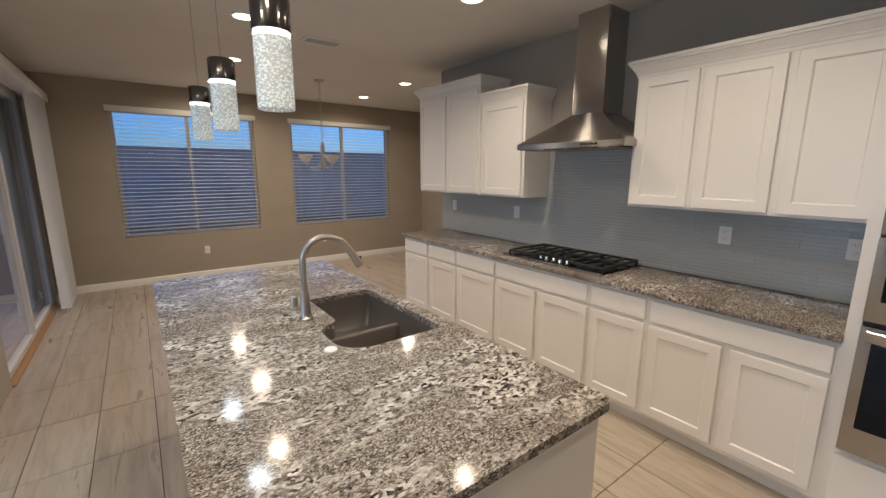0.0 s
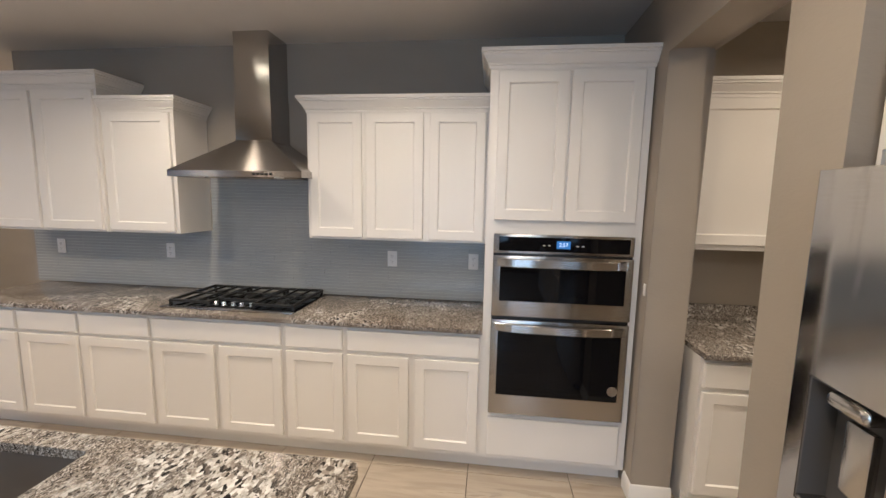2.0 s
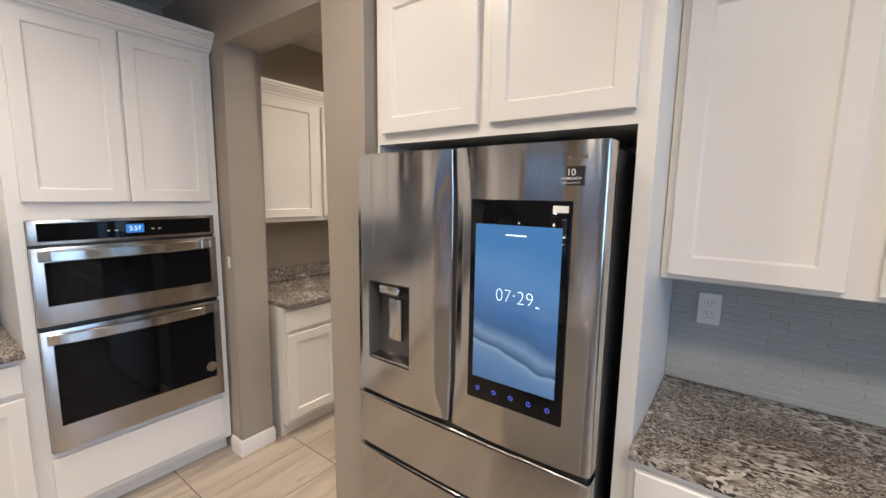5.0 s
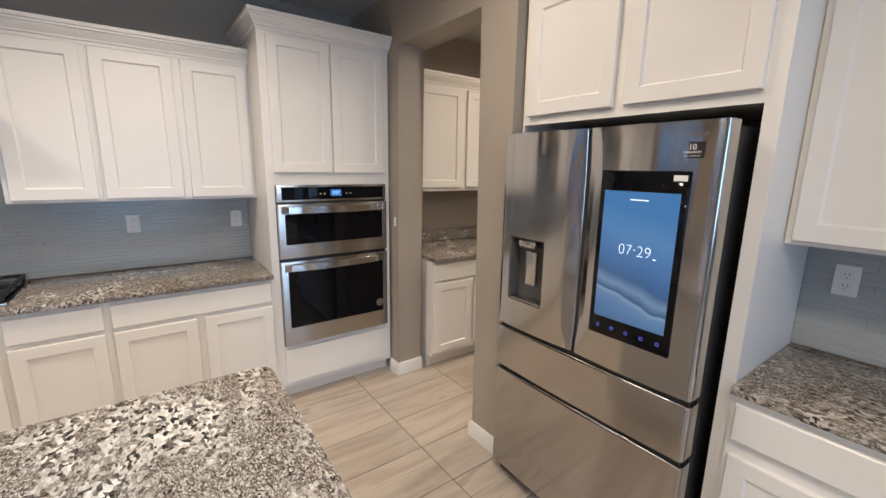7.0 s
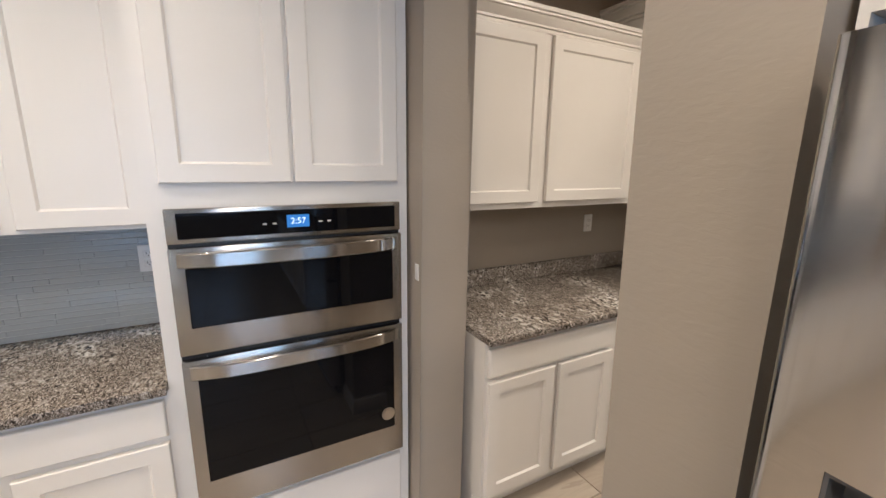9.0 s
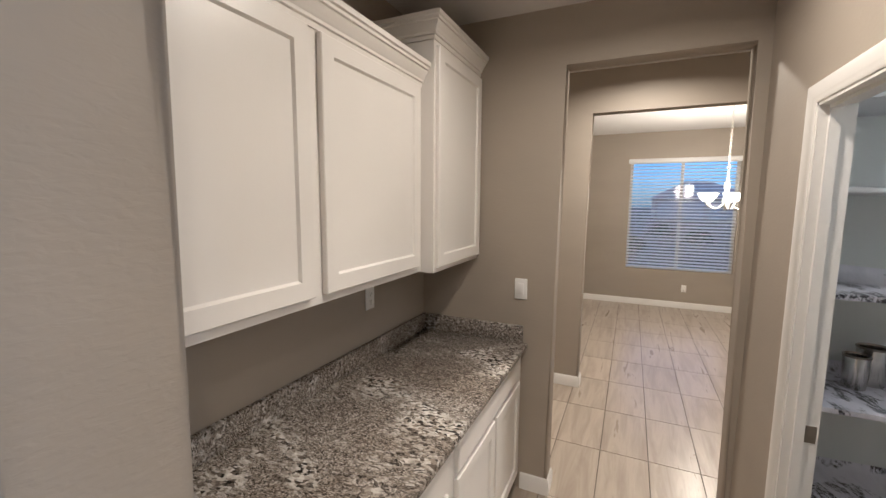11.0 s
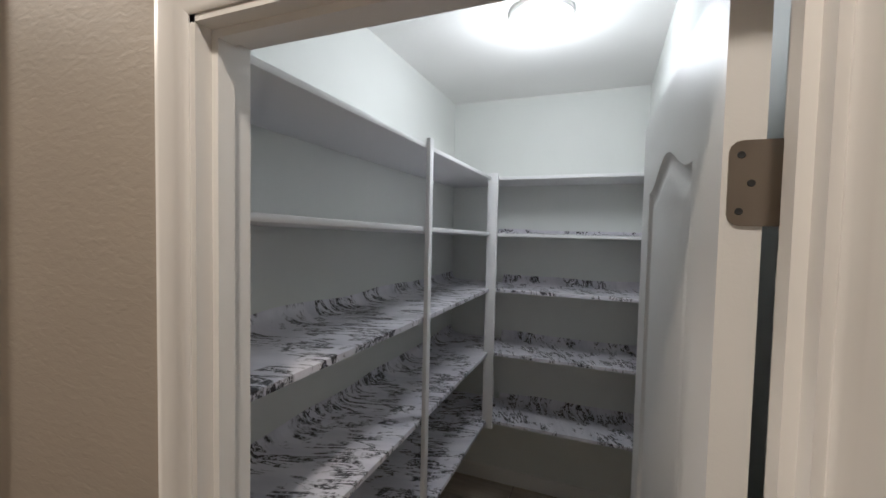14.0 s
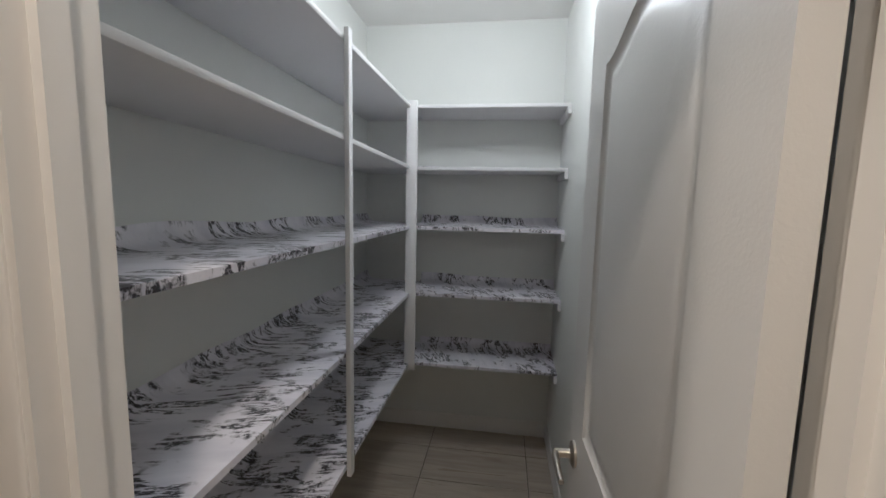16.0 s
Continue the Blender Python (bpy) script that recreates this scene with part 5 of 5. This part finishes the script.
rbox(bm, 1.088, 1.12, oy0 + 0.0178, oy0 + 0.0195, 0.93, 0.99, 0.0006, 1)
part("strike_plate", bm, M_TREADW, fr_, "small metal strike plate")

door = tagged(new("door_1"), "white two-panel arch-top pantry door standing open", "door", "", "structure")
DW, DH, DT = 0.715, 2.02, 0.035
door.matrix_basis = pose(1.106, -1.42, 0.008, 0, 0, 181.2)


def panel_outline(x0, x1, z0, z1, rise):
    """Rectangle whose top sweeps up in an ogee arch."""
    p = [(x0, z0), (x1, z0), (x1, z1)]
    if rise:
        for i in range(1, 20):
            u = i / 20
            x = x1 + (x0 - x1) * u
            k = abs(2 * u - 1)
            p.append((x, z1 + rise * (0.5 + 0.5 * math.cos(math.pi * min(1, k / 0.92)))))
    p.append((x0, z1))
    return p


def shrink(p, s):
    cx = (min(q[0] for q in p) + max(q[0] for q in p)) / 2
    cz = (min(q[1] for q in p) + max(q[1] for q in p)) / 2
    hx, hz = (max(q[0] for q in p) - cx), (max(q[1] for q in p) - cz)
    return [(cx + (x - cx) * (hx - s) / hx, cz + (z - cz) * (hz - s) / hz) for x, z in p]


outs = [panel_outline(0.135, DW - 0.135, 1.0, 1.845, 0.05), panel_outline(0.135, DW - 0.135, 0.20, 0.82, 0.0)]
bm = bmesh.new()
plate(bm, [(0, 0), (DW, 0), (DW, DH), (0, DH)], outs, 0, DT)
turn(bm, Matrix(((1, 0, 0, 0), (0, 0, 1, -DT), (0, 1, 0, 0), (0, 0, 0, 1))))
part("door_leaf", bm, M_DOOR, door)
for o in outs:
    for f in (0, 1):
        bm = bmesh.new()
        lv = ((0, 0.0), (0.006, 0.006), (0.016, 0.0085), (0.026, 0.009), (0.034, 0.006), (0.05, 0.0035))
        rs = [ring(bm, [(x, (-dep if f else -DT + dep), z) for x, z in shrink(o, s)]) for s, dep in lv]
        skin(bm, rs, True, False)
        bm.faces.new(rs[-1])
        part("panel", bm, M_DOOR, door)
for y, sgn in ((0.0, 1), (-DT, -1)):
    bm = bmesh.new()
    lathe(bm, [(0.032, 0), (0.032, 0.006), (0.026, 0.01), (0.012, 0.012), (0.011, 0.05)], 24, (0, 0, 0), "y")
    tube(bm, [(0, 0.045, 0), (0.02, 0.05, 0.0), (0.06, 0.052, 0.002), (0.11, 0.05, -0.004)], [0.010, 0.010, 0.008, 0.007], 12)
    if sgn < 0:
        for v in bm.verts:
            v.co.y = -v.co.y
    for v in bm.verts:
        v.co = Vector((DW - 0.065 - v.co.x, y + v.co.y, 0.915 + v.co.z))
    part("lever_handle", bm, M_NICKEL, door, "brushed nickel lever handle")
for z in (0.25, 1.02, 1.80):
    bm = bmesh.new()
    pts = [(-DT, z - 0.041), (-0.016, z - 0.041)] + [(-0.016 + 0.011 * math.sin(q), z - 0.030 - 0.011 * math.cos(q)) for q in (0.5, 1.05, 1.57)]
    pts += [(-0.016 + 0.011 * math.cos(q), z + 0.030 + 0.011 * math.sin(q)) for q in (0.0, 0.52, 1.07)] + [(-0.016, z + 0.041), (-DT, z + 0.041)]
    skin(bm, [ring(bm, [(0.0, y, q) for y, q in pts]), ring(bm, [(-0.0024, y, q) for y, q in pts])], True, True, False)
    h = part("hinge_leaf", bm, M_TREADW, door, "bronze hinge leaf")
    for y, dz in ((-0.015, -0.027), (-0.024, 0.0), (-0.015, 0.027)):
        bm = bmesh.new()
        lathe(bm, [(0.0036, 0.0), (0.003, 0.0008), (0.0012, 0.0004)], 12, (0, 0, 0), "x")
        for v in bm.verts:
            v.co = Vector((-0.0024 - abs(v.co.x), y + v.co.y, z + dz + v.co.z))
        part("screw", bm, M_DARK, h)
    bm = bmesh.new()
    box(bm, -0.0024, 0.0, -DT - 0.016, -DT, z - 0.041, z + 0.041)
    part("hinge_strap", bm, M_TREADW, door)
    for k in range(5):
        bm = bmesh.new()
        za = z - 0.041 + 0.0165 * k
        tube(bm, [(0.004, -DT - 0.022, za), (0.004, -DT - 0.022, za + 0.0155)], 0.0068, 14)
        part("hinge_knuckle", bm, M_TREADW, door)
    bm = bmesh.new()
    tube(bm, [(0.004, -DT - 0.022, z - 0.044), (0.004, -DT - 0.022, z + 0.045)], 0.0045, 10)
    part("hinge_pin", bm, M_DARK, door)


# ---- outside ----
M_GRASS = paint("yard_ground", (0.16, 0.15, 0.11), 0.9, 0.5, 0.3, 30)
solid("ground", [(-150, 150, 7.17, 200, -0.4, -0.15), (-150, 150, -200, -8.14, -0.4, -0.15), (-150, -4.82, -8.14, 7.17, -0.4, -0.15), (4.85, 150, -8.14, 7.17, -0.4, -0.15)],
      M_GRASS, "dry grass and dirt yard", "ground", "structure")
M_BLOCK = paint("block_wall_paint", (0.38, 0.35, 0.33), 0.85, 0.5, 0.12, 25)
fence = thing("yard_wall", "tan concrete block wall round the yard", "wall")
bm = bmesh.new()
box(bm, -14, 18, 16.0, 16.2, -0.15, 2.25)
part("wall_body", bm, M_BLOCK, fence)
bm = bmesh.new()
rbox(bm, -14, 18, 15.96, 16.24, 2.25, 2.33, 0.01)
part("coping", bm, M_BLOCK, fence)
bm = bmesh.new()
box(bm, -9.2, -9.0, 3.0, 16.0, -0.15, 2.25)
part("wall_return", bm, M_BLOCK, fence)

M_STUCCO = paint("stucco", (0.52, 0.47, 0.42), 0.85, 0.4, 0.08, 40)
M_ROOF = paint("roof_tile", (0.40, 0.35, 0.31), 0.85, 0.6, 0.2, 6)
house = thing("house", "tan stucco house across the street with a tiled roof", "house", "", pose(-3, -22, -0.5))
bm = bmesh.new()
box(bm, -7, 2.2, -42, -32, -0.15, 2.7)
part("wall", bm, M_STUCCO, house)
bm = bmesh.new()
a = ring(bm, [(-7.6, -42.6, 2.7), (2.8, -42.6, 2.7), (2.8, -31.4, 2.7), (-7.6, -31.4, 2.7)])
b = ring(bm, [(-3.6, -37.2, 4.9), (-1.2, -37.2, 4.9), (-1.2, -36.8, 4.9), (-3.6, -36.8, 4.9)])
skin(bm, [a, b], True, True, False)
part("roof", bm, M_ROOF, house)
for x0, x1, z0, z1 in ((-2.6, 1.9, -0.1, 2.3), (-6.5, -5.0, 0.9, 2.2), (-4.2, -3.2, -0.1, 2.1)):
    bm = bmesh.new()
    rbox(bm, x0, x1, -32.0, -31.93, z0, z1, 0.02)
    part("garage_door" if x1 - x0 > 4 else ("window" if z0 > 0 else "door"), bm, M_VINYL, house)
M_LEAF = paint("foliage", (0.10, 0.115, 0.07), 0.8, 0.0, 0.3)
rnd = random.Random(5)
for bx, by, br, bz in ((1.6, -16, 0.5, 0.4), (-0.9, -20, 0.6, 0.45), (0.3, -24, 0.7, 0.5), (-2.6, -18, 0.6, 0.45)):
    sh = thing("shrub", "low dark green desert shrub in the front yard", "shrub", "front yard shrubs", pose(bx, by, -0.15))
    bm = bmesh.new()
    for i in range(9):
        a_ = i * 0.7
        tube(bm, [(0, 0, 0), (0.3 * br * math.cos(a_), 0.3 * br * math.sin(a_), bz * 0.6), (0.6 * br * math.cos(a_), 0.6 * br * math.sin(a_), bz * (0.9 + 0.3 * rnd.random()))], [0.02, 0.014, 0.005], 5)
    part("stems", bm, M_ROOF, sh)
    vs, fs = [], []
    for i in range(700):
        th, ph, q = rnd.uniform(0, 6.283), rnd.uniform(0.1, 1.5), rnd.random() ** 0.4
        c = Vector((br * q * math.cos(th) * math.sin(ph), br * q * math.sin(th) * math.sin(ph), 0.2 + bz * 1.3 * q * math.cos(ph)))
        u = Vector((rnd.uniform(-1, 1), rnd.uniform(-1, 1), rnd.uniform(-1, 1))).normalized() * 0.07
        w_ = u.cross(Vector((rnd.uniform(-1, 1), rnd.uniform(-1, 1), 0.3))).normalized() * 0.03
        n_ = len(vs)
        vs += [c - u, c + w_, c + u, c - w_]
        fs.append((n_, n_ + 1, n_ + 2, n_ + 3))
    me = bpy.data.meshes.new("leaves")
    me.from_pydata(vs, [], fs)
    me.materials.append(M_LEAF)
    lf = new("leaves", me)
    lf.parent = sh


# ---- floor tiles ----
TX, TY, JX, JY = 0.3035, 0.608, 1.192, -0.23


def tile_mesh(w, d):
    bm = bmesh.new()
    e, g = 0.001, 0.0023
    a = ring(bm, [(g, g, -0.006), (w - g, g, -0.006), (w - g, d - g, -0.006), (g, d - g, -0.006)])
    b = ring(bm, [(g, g, -0.0015), (w - g, g, -0.0015), (w - g, d - g, -0.0015), (g, d - g, -0.0015)])
    c = ring(bm, [(g + e, g + e, 0), (w - g - e, g + e, 0), (w - g - e, d - g - e, 0), (g + e, d - g - e, 0)])
    skin(bm, [a, b, c], True, True, False)
    return mesh_of("floor_tile", bm, M_TILE)


TILE = tile_mesh(TX, TY)
far = []
for i in range(-20, 13):
    for j in range(-13, 13):
        x, y = JX + i * TX, JY + j * TY
        if x + TX > 4.73 or y + TY > 7.03 + TY or y < -8.5 or x < -4.8:
            continue
        if -1.1 < x < 3.1 and -5.2 < y < 3.2 and not (x < 0.6 and y < -2.6):
            t_ = new("floor_tile", TILE)
            t_.parent = floor
            t_.matrix_basis = pose(x, y, 0)
        else:
            far.append((x, y))
verts, faces = [], []
for x, y in far:
    n_, g = len(verts), 0.0023
    verts += [(x + g, y + g, -0.006), (x + TX - g, y + g, -0.006), (x + TX - g, y + TY - g, -0.006), (x + g, y + TY - g, -0.006)]
    verts += [(x + g, y + g, 0), (x + TX - g, y + g, 0), (x + TX - g, y + TY - g, 0), (x + g, y + TY - g, 0)]
    faces += [(n_ + 4, n_ + 5, n_ + 6, n_ + 7)] + [(n_ + k, n_ + (k + 1) % 4, n_ + 4 + (k + 1) % 4, n_ + 4 + k) for k in range(4)]
me = bpy.data.meshes.new("far_floor_tiles")
me.from_pydata(verts, [], faces)
me.materials.append(M_TILE)
ft = new("far_floor_tiles", me)
ft.parent = floor
tagged(ft, "pale wood-grain floor tiles", "", "", "stuff")
